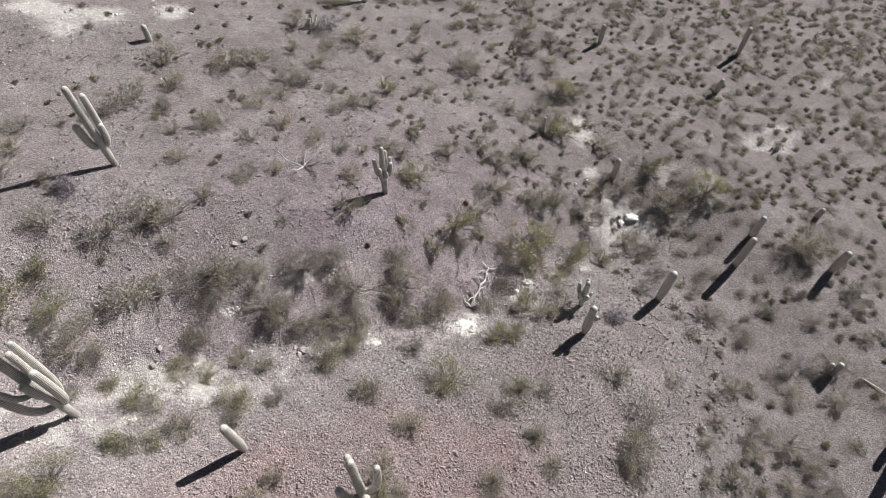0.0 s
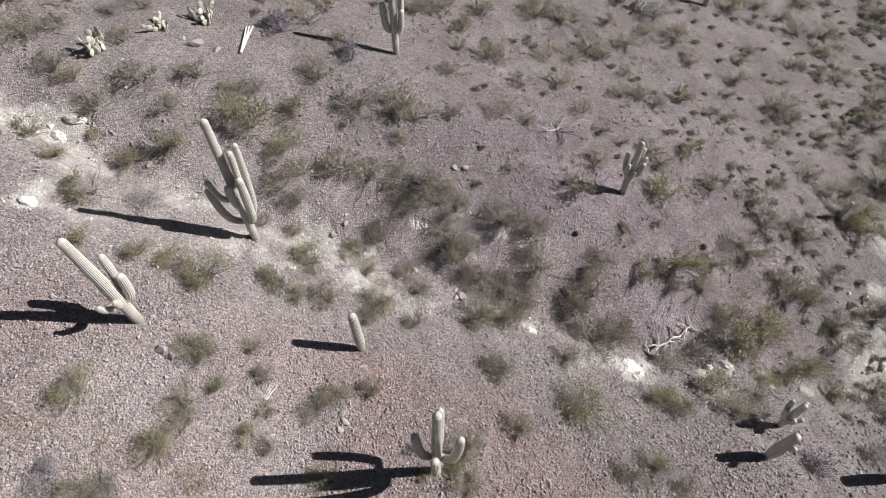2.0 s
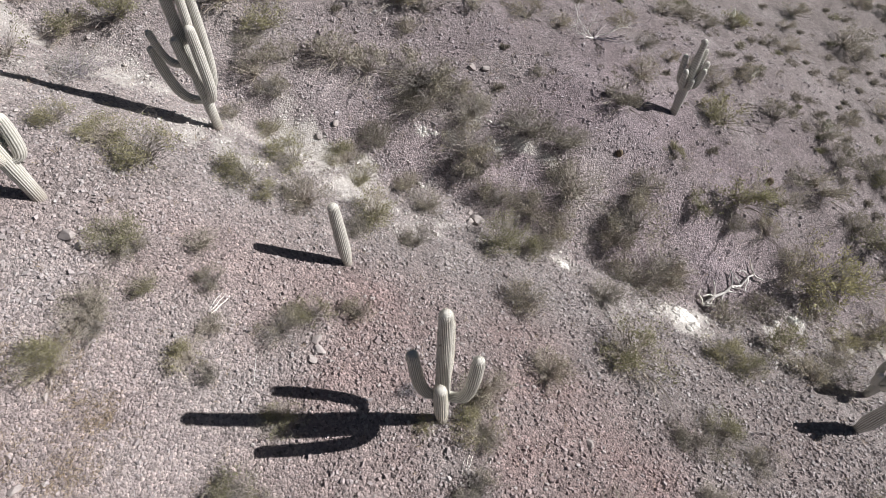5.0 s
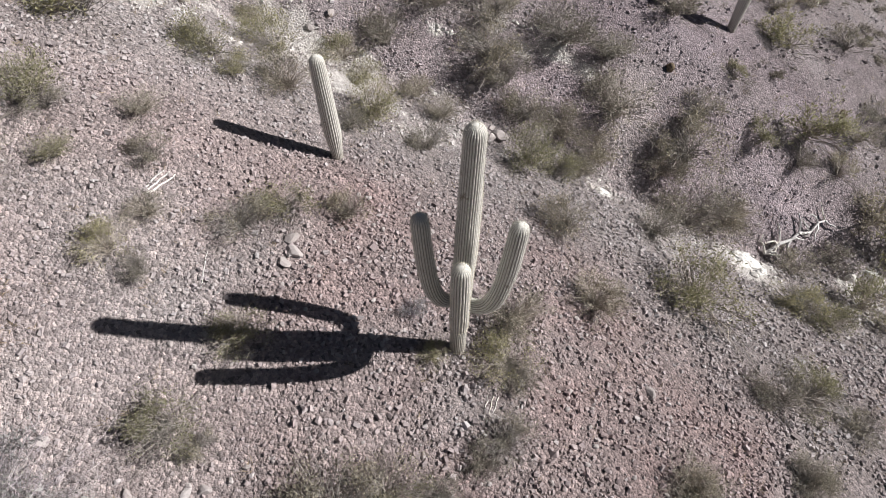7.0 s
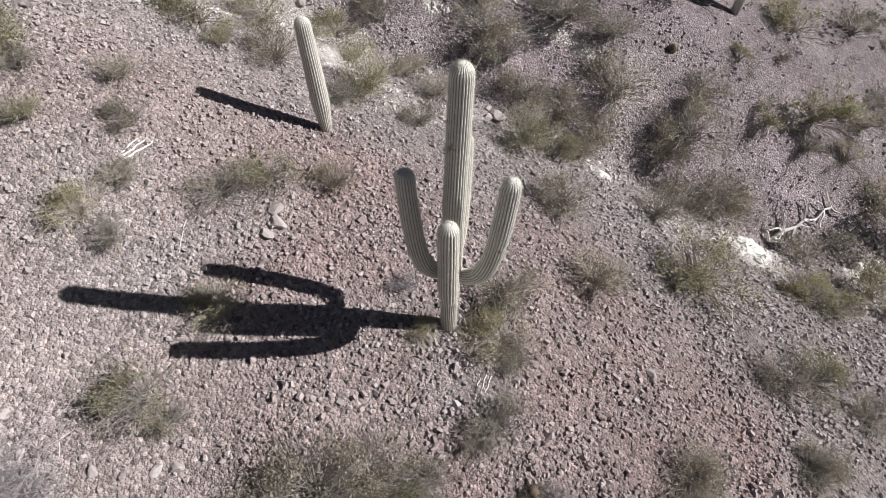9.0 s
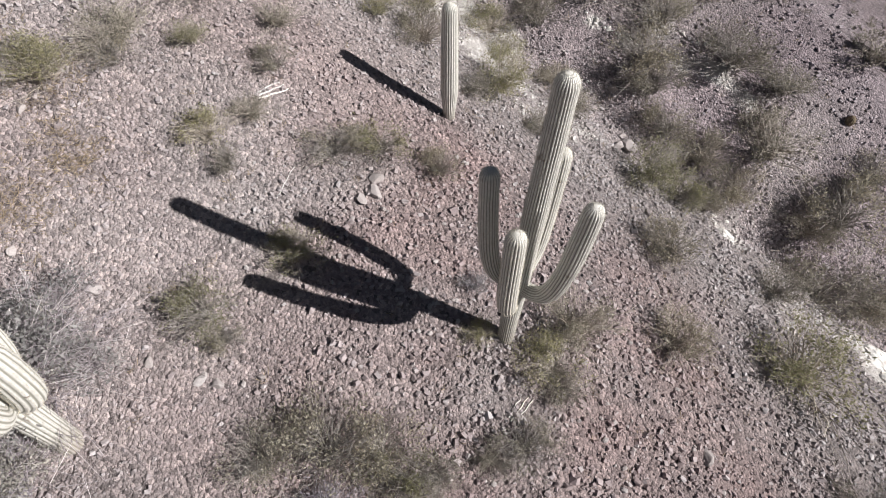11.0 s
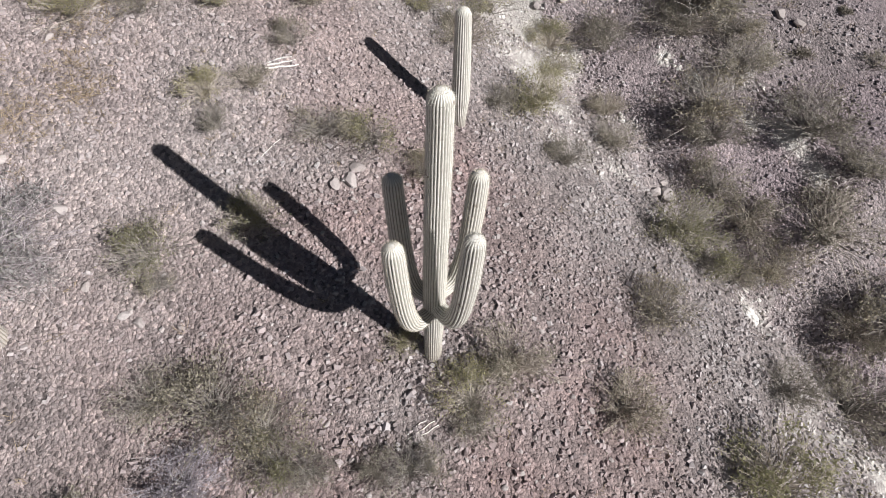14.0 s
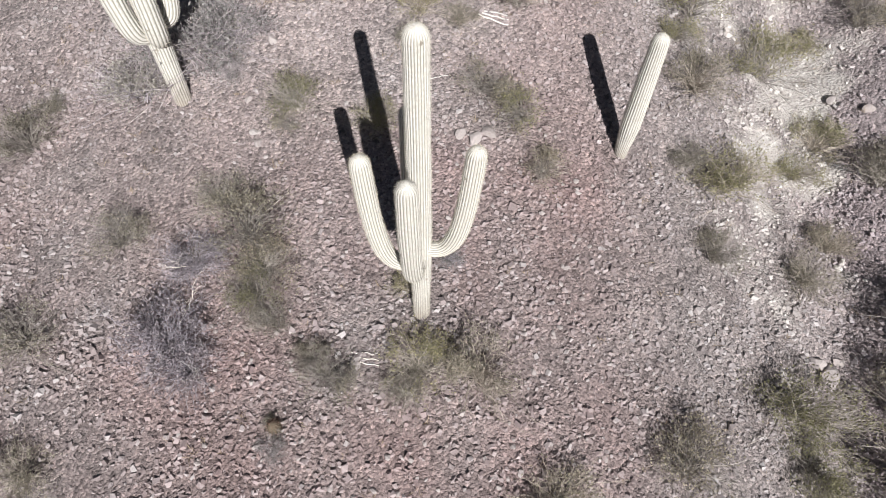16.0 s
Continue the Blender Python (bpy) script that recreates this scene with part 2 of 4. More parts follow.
def plant_material(name, dark, mid, light, through_light=0.25, scale=6.0):
    m = Nodes(name)
    pick = m.add("ShaderNodeNewGeometry").outputs["Random Per Island"]
    tone = m.ramp(pick, [(0.0, dark), (0.5, mid), (1.0, light)])
    each = m.add("ShaderNodeObjectInfo").outputs["Random"]
    vary = m.ramp(each, [(0.0, (0.78, 0.78, 0.80)), (0.5, (1.0, 1.0, 1.0)), (1.0, (1.2, 1.16, 1.08))])
    base = m.mix(1.0, tone, vary, "MULTIPLY")
    base = m.mix(0.6, base, m.ramp(m.noise(scale, 3), [(0.3, (0.8, 0.8, 0.8)), (0.7, (1.2, 1.2, 1.2))]), "MULTIPLY")
    mat = m.finish(base, 0.85)
    if through_light:
        glow = m.add("ShaderNodeBsdfTranslucent")
        m.link(base, glow.inputs["Color"])
        both = m.add("ShaderNodeMixShader")
        both.inputs["Fac"].default_value = through_light
        m.link(m.bsdf.outputs[0], both.inputs[1])
        m.link(glow.outputs[0], both.inputs[2])
        m.link(both.outputs[0], m.tree.nodes["Material Output"].inputs["Surface"])
    return mat


GROUND = ground_material()
STONES = stone_material()
STONE_PIECE = stone_material("loose stone", True)
CALICHE = chalk_material()
CACTUS = cactus_material()
SPINES = plant_material("straw-pale spines", (0.46, 0.43, 0.36), (0.62, 0.59, 0.51), (0.78, 0.76, 0.68), 0.2)
RED_SPINES = plant_material("reddish spines", (0.16, 0.09, 0.07), (0.26, 0.15, 0.12), (0.40, 0.28, 0.23), 0.1)
BARREL = plant_material("dark ribbed cactus skin", (0.13, 0.11, 0.08), (0.17, 0.14, 0.10), (0.22, 0.18, 0.13), 0.0, 12.0)
TWIG = plant_material("grey-brown twigs", (0.21, 0.19, 0.172), (0.35, 0.32, 0.292), (0.51, 0.475, 0.44), 0.0)
DEAD_TWIG = plant_material("bleached grey twigs", (0.22, 0.195, 0.225), (0.38, 0.35, 0.39), (0.62, 0.59, 0.625), 0.0)
BURSAGE_LEAF = plant_material("dusty grey-green leaves", (0.24, 0.221, 0.173), (0.36, 0.336, 0.27), (0.49, 0.464, 0.384), 0.44)
DRY_SCRUB = plant_material("dusty brown twigs and leaves", (0.165, 0.148, 0.123), (0.275, 0.25, 0.21), (0.42, 0.39, 0.335), 0.42, 0.4)
OLIVE_SCRUB = plant_material("dusty olive leaves", (0.165, 0.16, 0.105), (0.27, 0.262, 0.175), (0.41, 0.40, 0.28), 0.42, 0.4)
CREOSOTE_LEAF = plant_material("olive leaves", (0.23, 0.223, 0.13), (0.345, 0.335, 0.205), (0.465, 0.452, 0.30), 0.44)
GREY_LEAF = plant_material("silvery dry leaves", (0.24, 0.235, 0.225), (0.36, 0.355, 0.34), (0.50, 0.49, 0.475), 0.35)
LILAC_LEAF = plant_material("lilac-grey dead twig tips", (0.19, 0.172, 0.20), (0.285, 0.262, 0.30), (0.41, 0.385, 0.425), 0.2)
GRASS = plant_material("dry straw grass", (0.32, 0.25, 0.165), (0.44, 0.35, 0.24), (0.57, 0.475, 0.35))
PAD = plant_material("prickly pear skin", (0.27, 0.28, 0.22), (0.42, 0.43, 0.36), (0.56, 0.56, 0.49), 0.05, 14.0)
DEAD_WOOD = plant_material("bleached dead wood", (0.64, 0.62, 0.58), (0.78, 0.76, 0.73), (0.88, 0.87, 0.84), 0.0, 20.0)

# ---------------------------------------------------------------- mesh helpers

def mesh_of(name, verts, faces, material, attrs=None, smooth=False):
    me = bpy.data.meshes.new(name)
    me.from_pydata([tuple(v) for v in verts] if not isinstance(verts, np.ndarray) else verts.tolist(), [],
                   faces if not isinstance(faces, np.ndarray) else faces.tolist())
    me.materials.append(material)
    for key, values in (attrs or {}).items():
        me.attributes.new(key, "FLOAT", "POINT").data.foreach_set("value", np.asarray(values, dtype=np.float32))
    if smooth:
        me.polygons.foreach_set("use_smooth", [True] * len(me.polygons))
    me.update()
    return me


def part_of(name, me, parent, label=""):
    ob = new(name, me)
    ob.parent = parent
    if name in ("spine_cover", "foliage", "stem_tangle"):
        ob["kind"] = "stuff"
    return tagged(ob, label) if label else ob


class Soup:
    """Gathers small pieces into the lists of one mesh."""

    def __init__(self):
        self.verts, self.faces = [], []

    def stick(self, points, r0, r1, sides=3):
        """A tapered stem along some points."""
        n, base = len(points), len(self.verts)
        for i, p in enumerate(points):
            way = (points[min(i + 1, n - 1)] - points[max(i - 1, 0)]).normalized()
            a = way.orthogonal().normalized()
            b = way.cross(a)
            r = r0 + (r1 - r0) * i / (n - 1)
            for k in range(sides):
                w = math.tau * k / sides
                self.verts.append(p + (a * math.cos(w) + b * math.sin(w)) * r)
        for i in range(n - 1):
            for k in range(sides):
                j = (k + 1) % sides
                self.faces.append((base + i * sides + k, base + i * sides + j, base + (i + 1) * sides + j, base + (i + 1) * sides + k))
        self.faces.append(tuple(base + (n - 1) * sides + k for k in range(sides)))

    def blade(self, points, width):
        """A thin twig as a narrow folded strip."""
        base = len(self.verts)
        way = (points[-1] - points[0]).normalized()
        side = way.orthogonal().normalized() * width
        for p in points:
            self.verts += [p - side, p + side]
        for i in range(len(points) - 1):
            self.faces.append((base + 2 * i, base + 2 * i + 1, base + 2 * i + 3, base + 2 * i + 2))

    def leaf(self, p, way, side, length, width):
        base = len(self.verts)
        self.verts += [p, p + way * length * 0.5 + side * width, p + way * length, p + way * length * 0.5 - side * width]
        self.faces.append((base, base + 1, base + 2, base + 3))

    def mesh(self, name, material, smooth=False):
        return mesh_of(name, self.verts, self.faces, material, None, smooth)


def rand_way(r, low=-0.2, high=1.0):
    a, z = r.uniform(0, math.tau), r.uniform(low, high)
    c = math.sqrt(max(0.0, 1 - z * z))
    return Vector((c * math.cos(a), c * math.sin(a), z))


# ---------------------------------------------------------------- ground
def steps(lo, hi, fine, out_lo, out_hi):
    """Coordinates that are close together from lo to hi and widen outwards."""
    mid = list(np.arange(lo, hi, fine))
    left, right, d = [], [], fine
    x = lo
    while x > out_lo:
        d *= 1.06
        x -= d
        left.append(x)
    x, d = mid[-1], fine
    while x < out_hi:
        d *= 1.06
        x += d
        right.append(x)
    return np.array(left[::-1] + mid + right)


def build_ground():
    xs, ys = steps(-14, 6, 0.17, -900, 900), steps(-5, 20, 0.17, -900, 900)
    X, Y = np.meshgrid(xs, ys)
    Z = lie(X, Y)
    flat = np.stack([X.ravel(), Y.ravel(), Z.ravel()], 1)
    pale, red, dusty, lilac = (np.zeros(len(flat)) for _ in range(4))
    seen = (np.abs(flat[:, 0]) < 60) & (flat[:, 1] > -30) & (flat[:, 1] < 80)
    x, y = flat[seen, 0], flat[seen, 1]
    flat[seen, 2] += rough(x, y)
    pale[seen], red[seen], dusty[seen], lilac[seen] = chalk(x, y), redness(x, y), dust(x, y), mauve(x, y)
    nx, ny = len(xs), len(ys)
    i = np.arange(ny - 1)[:, None] * nx + np.arange(nx - 1)[None, :]
    faces = np.stack([i, i + 1, i + nx + 1, i + nx], -1).reshape(-1, 4)
    me = mesh_of("ground", flat, faces, GROUND, {"chalk": pale, "redness": red, "dust": dusty, "mauve": lilac}, True)
    return tagged(new("ground", me), "stony desert hillside of mauve-grey soil and red gravel", "ground", kind="structure")


ground = build_ground()

# ---------------------------------------------------------------- saguaros
def sweep(points, radius, ribs, ring, smooth_tip=True, bark=0.0):
    """A ribbed column along a polyline of Vectors. radius(f): f runs from 0 at the foot to 1 at the tip."""
    length = sum((b - a).length for a, b in zip(points, points[1:]))
    n = max(6, int(length / ring))
    # even steps along the polyline
    runs, total = [0.0], 0.0
    for a, b in zip(points, points[1:]):
        total += (b - a).length
        runs.append(total)
    at = lambda d: next((points[i].lerp(points[i + 1], (d - runs[i]) / max(1e-6, runs[i + 1] - runs[i])) for i in range(len(points) - 1) if d <= runs[i + 1]), points[-1])
    cap = radius(1.0)
    fr = [i / n * (1 - cap / length) for i in range(n + 1)]
    dome = 7
    rings = [(at(f * length), radius(f), f) for f in fr]
    stem = [r[0] for r in rings]
    last_way = (at(length) - stem[-1]).normalized() if (at(length) - stem[-1]).length > 1e-5 else (stem[-1] - stem[-2]).normalized()
    for k in range(1, dome + 1):
        w = k / dome * math.pi / 2 * 0.97
        rings.append((stem[-1] + last_way * cap * math.sin(w), cap * math.cos(w), 1.0))
    m = ribs * 4
    verts, rib_v, tip_v, bark_v = [], [], [], []
    side = Vector((1, 0, 0))
    way_old = (rings[1][0] - rings[0][0]).normalized()
    side = (side - way_old * side.dot(way_old)).normalized() if abs(way_old.x) < 0.95 else way_old.orthogonal().normalized()
    count = len(rings)
    for i, (p, r, f) in enumerate(rings):
        way = (rings[min(i + 1, count - 1)][0] - rings[max(i - 1, 0)][0]).normalized()
        side = (side - way * side.dot(way)).normalized()
        other = way.cross(side)
        wob = 0.05 * noise.noise((p.x * 3 + ribs, p.y * 3, p.z * 1.9)) + 0.02 * noise.noise((p.x, ribs, p.z * 7.0))
        for k in range(m):
            a = math.tau * k / m
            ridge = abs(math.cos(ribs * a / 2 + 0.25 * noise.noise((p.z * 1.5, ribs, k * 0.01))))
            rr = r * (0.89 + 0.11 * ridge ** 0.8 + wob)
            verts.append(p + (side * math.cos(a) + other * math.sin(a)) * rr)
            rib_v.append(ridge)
            tip_v.append(max(0.0, (i - (count - dome - 1)) / dome) if i >= count - dome - 1 else 0.0)
            bark_v.append(max(0.0, 1 - f * length / bark) if bark else 0.0)
    faces = [(i * m + k, i * m + (k + 1) % m, (i + 1) * m + (k + 1) % m, (i + 1) * m + k) for i in range(count - 1) for k in range(m)]
    faces.append(tuple((count - 1) * m + k for k in range(m)))
    return verts, faces, {"rib": rib_v, "tip": tip_v, "bark": bark_v}, count, m, ribs, rings


def spines_on(swept, r, gap, every=1):
    """Clusters of short needles along the ridges of a swept column."""
    verts, faces, attrs, count, m, ribs, rings = swept
    soup = Soup()
    for i in range(2, count - 1, gap):
        centre = rings[i][0]
        for k in range(m):
            if attrs["rib"][i * m + k] < 0.9:
                continue
            p = verts[i * m + k]
            out = (p - centre).normalized()
            tall = 0.9 if rings[i][2] > 0.97 else 0.8
            for _ in range(3):
                way = (out + rand_way(r, -1, 1) * 0.9).normalized()
                end = p + way * r.uniform(0.02, 0.042) * tall
                flat = way.cross(rand_way(r, -1, 1)).normalized() * 0.0022
                base = len(soup.verts)
                soup.verts += [p + flat, p - flat, end]
                soup.faces.append((base, base + 1, base + 2))
    return soup


def curve(points, n=14):
    """A smooth line through four control points."""
    a, b, c, d = points
    out = []
    for i in range(n + 1):
        t = i / n
        out.append(a * (1 - t) ** 3 + b * 3 * t * (1 - t) ** 2 + c * 3 * t * t * (1 - t) + d * t ** 3)
    return out


def saguaro(x, y, tall, thick, arms, label, lean=(0, 0), fine=0.06, ribs=18, needles=False, foot=0.8, seed=1, swell=1.0, taper=0.14):
    """A saguaro on the hillside. arms: (bearing, height of the joint, reach, height of the tip, radius)."""
    r = random.Random(seed)
    z = height(x, y) - 0.12
    root = tagged(new("saguaro"), label, "cactus", "saguaros on the slope")
    root.location = (x, y, z)
    tall += 0.12

    def trunk_radius(f):
        low = foot + (1 - foot) * min(1.0, f / 0.3)
        top = 1 - taper * max(0.0, (f - 0.45) / 0.55)
        return thick * low * top * (1 + (swell - 1) * math.sin(math.pi * min(1, f * 1.05)))

    axis = curve([Vector((0, 0, 0)), Vector((lean[0] * 0.15, lean[1] * 0.15, tall * 0.33)), Vector((lean[0] * 0.6, lean[1] * 0.6, tall * 0.66)), Vector((lean[0], lean[1], tall))], 24)
    swept = sweep(axis, trunk_radius, ribs, fine, bark=tall * 0.16)
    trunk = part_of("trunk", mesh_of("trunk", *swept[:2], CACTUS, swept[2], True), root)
    if needles:
        part_of("spine_cover", spines_on(swept, r, 1).mesh("spine_cover", SPINES), trunk, "pale straw-coloured spines along the ridges")
    for bearing, joint, reach, tip, thin in arms:
        a = radians(bearing)
        out = Vector((math.cos(a), math.sin(a), 0))
        f = joint / tall
        foot_at = axis[min(24, int(f * 24))].lerp(axis[min(24, int(f * 24) + 1)], f * 24 % 1)
        start = foot_at + out * thick * 0.45
        end = foot_at + out * reach
        end.z = tip
        line = curve([start, start + out * (reach * 0.62) + Vector((0, 0, -0.08)), foot_at + out * (reach * 0.88) + Vector((0, 0, (tip - joint) * 0.16)), end], 18)
        sw = sweep(line, lambda q: thin * (0.78 + 0.22 * min(1.0, q / 0.25)) * (1 - 0.1 * max(0.0, (q - 0.7) / 0.3)), max(10, ribs - 5), fine)
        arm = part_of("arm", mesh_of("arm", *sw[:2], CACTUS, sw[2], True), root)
        if needles:
            part_of("spine_cover", spines_on(sw, r, 1).mesh("spine_cover", SPINES), arm)
    return root


saguaro(-2.56, 4.46, 5.25, 0.153, [(19, 1.78, 0.72, 3.97, 0.136), (-56, 1.62, 0.70, 3.72, 0.134), (-137, 1.85, 0.58, 3.92, 0.13), (115, 1.95, 0.66, 3.87, 0.13)],
        "tall grey-green saguaro with four upturned arms on red gravel", lean=(0.10, 0.02), fine=0.035, ribs=25, needles=True, seed=3)
saguaro(-7.1, 6.22, 2.5, 0.165, [], "young single-stemmed saguaro narrowed at its foot", lean=(-0.02, -0.03), fine=0.04, ribs=22, needles=True, foot=0.62, seed=4, swell=1.05)
saguaro(-3.95, -1.66, 5.0, 0.195, [(-12, 1.62, 0.46, 2.85, 0.18), (60, 1.58, 0.46, 2.75, 0.18), (148, 1.75, 0.48, 2.7, 0.15)],
        "thick saguaro with short close arms standing in grey brush", fine=0.045, ribs=20, needles=True, seed=5)
saguaro(-12.05, 2.03, 4.2, 0.185, [(115, 1.6, 0.46, 2.95, 0.12), (62, 1.3, 0.45, 2.35, 0.14), (-20, 1.55, 0.52, 1.95, 0.095), (-65, 1.5, 0.62, 1.95, 0.09), (175, 1.9, 0.5, 2.6, 0.1)],
        "stout saguaro with several short bent arms", lean=(-0.02, -0.12), fine=0.05, ribs=20, needles=True, seed=6, taper=0.34)
saguaro(-13.2, 7.22, 6.0, 0.165, [(5, 1.35, 0.52, 3.8, 0.15), (50, 1.55, 0.60, 5.0, 0.115), (25, 3.3, 0.42, 4.85, 0.12), (-60, 2.35, 0.32, 3.5, 0.13), (215, 1.25, 0.95, 3.0, 0.14), (224, 2.5, 0.76, 3.55, 0.105)],
        "tall old saguaro with a bunch of long upright arms", lean=(-0.05, 0.03), fine=0.06, ribs=22, needles=True, seed=7, taper=0.22)
saguaro(-16.15, 20.0, 4.75, 0.19, [(50, 1.3, 0.45, 4.2, 0.16), (-140, 1.5, 0.5, 3.0, 0.18), (30, 1.5, 0.42, 2.6, 0.15)],
        "pale saguaro with three upright arms on bare ground", fine=0.08, ribs=22, seed=8, taper=0.25)
saguaro(-3.09, 21.5, 3.5, 0.20, [(200, 1.62, 0.42, 2.9, 0.115), (252, 1.55, 0.40, 2.45, 0.12), (-53, 1.6, 0.36, 2.1, 0.11), (0, 1.6, 0.46, 2.5, 0.11), (35, 1.7, 0.5, 2.65, 0.105), (62, 2.0, 0.36, 3.1, 0.10)],
        "saguaro with short arms like a candelabrum", lean=(0.08, 0.02), fine=0.08, ribs=20, seed=9, foot=0.72, taper=0.45)
saguaro(7.84, 14.36, 2.75, 0.225, [(-60, 2.05, 0.36, 2.45, 0.12)], "short fat saguaro with a single bud near its top", fine=0.08, ribs=22, seed=10, foot=0.55, swell=1.1, taper=0.2)
saguaro(8.15, 16.65, 2.5, 0.18, [(-150, 1.2, 0.42, 1.85, 0.125), (140, 1.25, 0.44, 2.1, 0.12), (-80, 1.25, 0.38, 1.75, 0.12), (70, 1.3, 0.40, 2.3, 0.115), (-30, 1.4, 0.36, 1.8, 0.10)],
        "small saguaro crowded with stubby arms", fine=0.08, ribs=20, seed=11, foot=0.65, taper=0.25)
for i, (x, y, tall, thick) in enumerate([(13.37, 17.84, 3.0, 0.26), (19.28, 20.82, 2.96, 0.25), (21.15, 23.26, 1.95, 0.22), (25.1, 20.1, 2.1, 0.26), (12.5, 28.25, 2.05, 0.22),
                                         (14.8, 46.3, 2.0, 0.22), (28.3, 46.5, 2.9, 0.24), (24.0, 39.8, 1.45, 0.22), (26.5, 25.1, 0.9, 0.2), (7.6, 31.8, 1.5, 0.14), (-19.6, 33.9, 1.2, 0.2)]):
    saguaro(x, y, tall, thick, [], "single-stemmed saguaro column without arms", lean=(0.05, -0.03), fine=0.12, ribs=20, seed=20 + i, foot=0.7)
saguaro(-6.8, 47.9, 4.0, 0.26, [(120, 1.4, 0.5, 2.6, 0.17)], "far saguaro with one arm", fine=0.12, ribs=20, seed=40)
saguaro(24.9, 9.9, 4.3, 0.25, [(100, 1.6, 0.6, 3.2, 0.18)], "saguaro with one long arm low on the slope", fine=0.12, ribs=20, seed=42)
saguaro(-23.55, 16.68, 1.0, 0.13, [], "knee-high young saguaro column on the stony slope", fine=0.1, ribs=13, seed=43)
saguaro(21.9, 12.9, 1.2, 0.2, [(160, 0.6, 0.35, 1.1, 0.14)], "small saguaro with one stubby arm", fine=0.12, ribs=13, seed=41)


def barrel(x, y, size, seed):
    """A small round ribbed cactus."""
    root = tagged(new("barrel_cactus"), "small round ribbed cactus with reddish spines", "cactus", "barrel cacti")
    root.location = (x, y, height(x, y) - 0.03)
    line = [Vector((0, 0, 0)), Vector((0.02, 0, size * 0.7)), Vector((0.03, 0, size * 1.7))]
    sw = sweep(line, lambda f: size * (0.6 + 0.4 * math.sin(min(1.0, f + 0.35) * math.pi * 0.5)) * (1 - 0.25 * f), 13, size * 0.2)
    sw[2]["tip"] = [0.15 * v for v in sw[2]["tip"]]
    body = part_of("body", mesh_of("body", *sw[:2], BARREL, sw[2], True), root)
    part_of("spine_cover", spines_on(sw, random.Random(seed), 1).mesh("spine_cover", RED_SPINES), body)


for i, (x, y, size) in enumerate([(1.57, 22.48, 0.18), (3.28, 24.47, 0.2), (-0.01, 3.27, 0.13), (-3.74, 17.5, 0.15)]):
    barrel(x, y, size, i)

# ---------------------------------------------------------------- shrubs
def shrub_meshes(seed, stems, leaves, leaf_size, up, leafy, twig_mat, leaf_mat, thick=0.010, kink=0.25):
    """Twigs and leaves of a shrub about 1 m in radius."""
    r = random.Random(seed)
    wood, green = Soup(), Soup()
    tips = []
    lobes = [r.uniform(0, math.tau) for _ in range(3)]
    for _ in range(26):
        a, reach, low = r.uniform(0, math.tau), r.uniform(0.7, 1.3), r.uniform(0.02, 0.16)
        p = Vector((math.cos(a), math.sin(a), 0)) * r.uniform(0.05, 0.4)
        a += r.gauss(0, 0.25)
        end = Vector((math.cos(a) * reach, math.sin(a) * reach, low))
        mid = p.lerp(end, 0.5) + Vector((r.gauss(0, 0.07), r.gauss(0, 0.07), 0.08))
        wood.stick([p, mid, end], thick * 0.8, thick * 0.25)
        for _ in range(3):
            q = mid.lerp(end, r.random())
            wood.blade([q, q + ((end - p).normalized() + rand_way(r, -0.2, 0.4) * 0.8) * r.uniform(0.08, 0.25)], thick * 0.28)
    for _ in range(stems):
        a = r.gauss(r.choice(lobes), 0.55) if r.random() < 0.6 else r.uniform(0, math.tau)
        spread = math.sqrt(r.random())
        reach = (0.45 + 0.55 * r.random()) * (0.35 + 0.65 * spread)
        rise = up * (0.55 + 0.55 * r.random()) * (1.1 - 0.55 * spread)
        p = Vector((r.gauss(0, 0.07), r.gauss(0, 0.07), -0.03))
        end = Vector((math.cos(a) * reach * r.uniform(0.75, 1.1), math.sin(a) * reach * r.uniform(0.75, 1.1), rise))
        mid1 = p.lerp(end, 0.35) + Vector((r.gauss(0, 0.05), r.gauss(0, 0.05), 0.06 + kink * 0.15))
        mid2 = p.lerp(end, 0.7) + Vector((r.gauss(0, 0.06), r.gauss(0, 0.06), 0.05))
        wood.stick([p, mid1, mid2, end], thick, thick * 0.35)
        for _ in range(r.randint(3, 5)):
            f = r.uniform(0.35, 0.95)
            q = mid1.lerp(end, f)
            tip = q + (rand_way(r, -0.2, 0.9) + (end - p).normalized() * 0.6).normalized() * r.uniform(0.12, 0.36)
            wood.blade([q, q.lerp(tip, 0.5) + rand_way(r) * 0.03, tip], thick * 0.3)
            tips.append((q, tip))
        tips.append((mid2, end))
    leafed = [(q, tip) for q, tip in tips if noise.noise((tip.x * 1.6 + seed, tip.y * 1.6, 2.0)) > -0.17]
    for _ in range(leaves):
        q, tip = r.choice(leafed)
        at = q.lerp(tip, r.uniform(0.1, 1.1)) + rand_way(r, -1, 1) * 0.045 * leafy
        way = ((tip - q).normalized() + rand_way(r, -0.6, 1) * 1.2).normalized()
        side = way.cross(rand_way(r, -1, 1)).normalized()
        size = leaf_size * r.uniform(0.6, 1.4)
        green.leaf(at, way, side, size, size * r.uniform(0.14, 0.27))
    return wood.mesh("stem_tangle", twig_mat), green.mesh("foliage", leaf_mat)


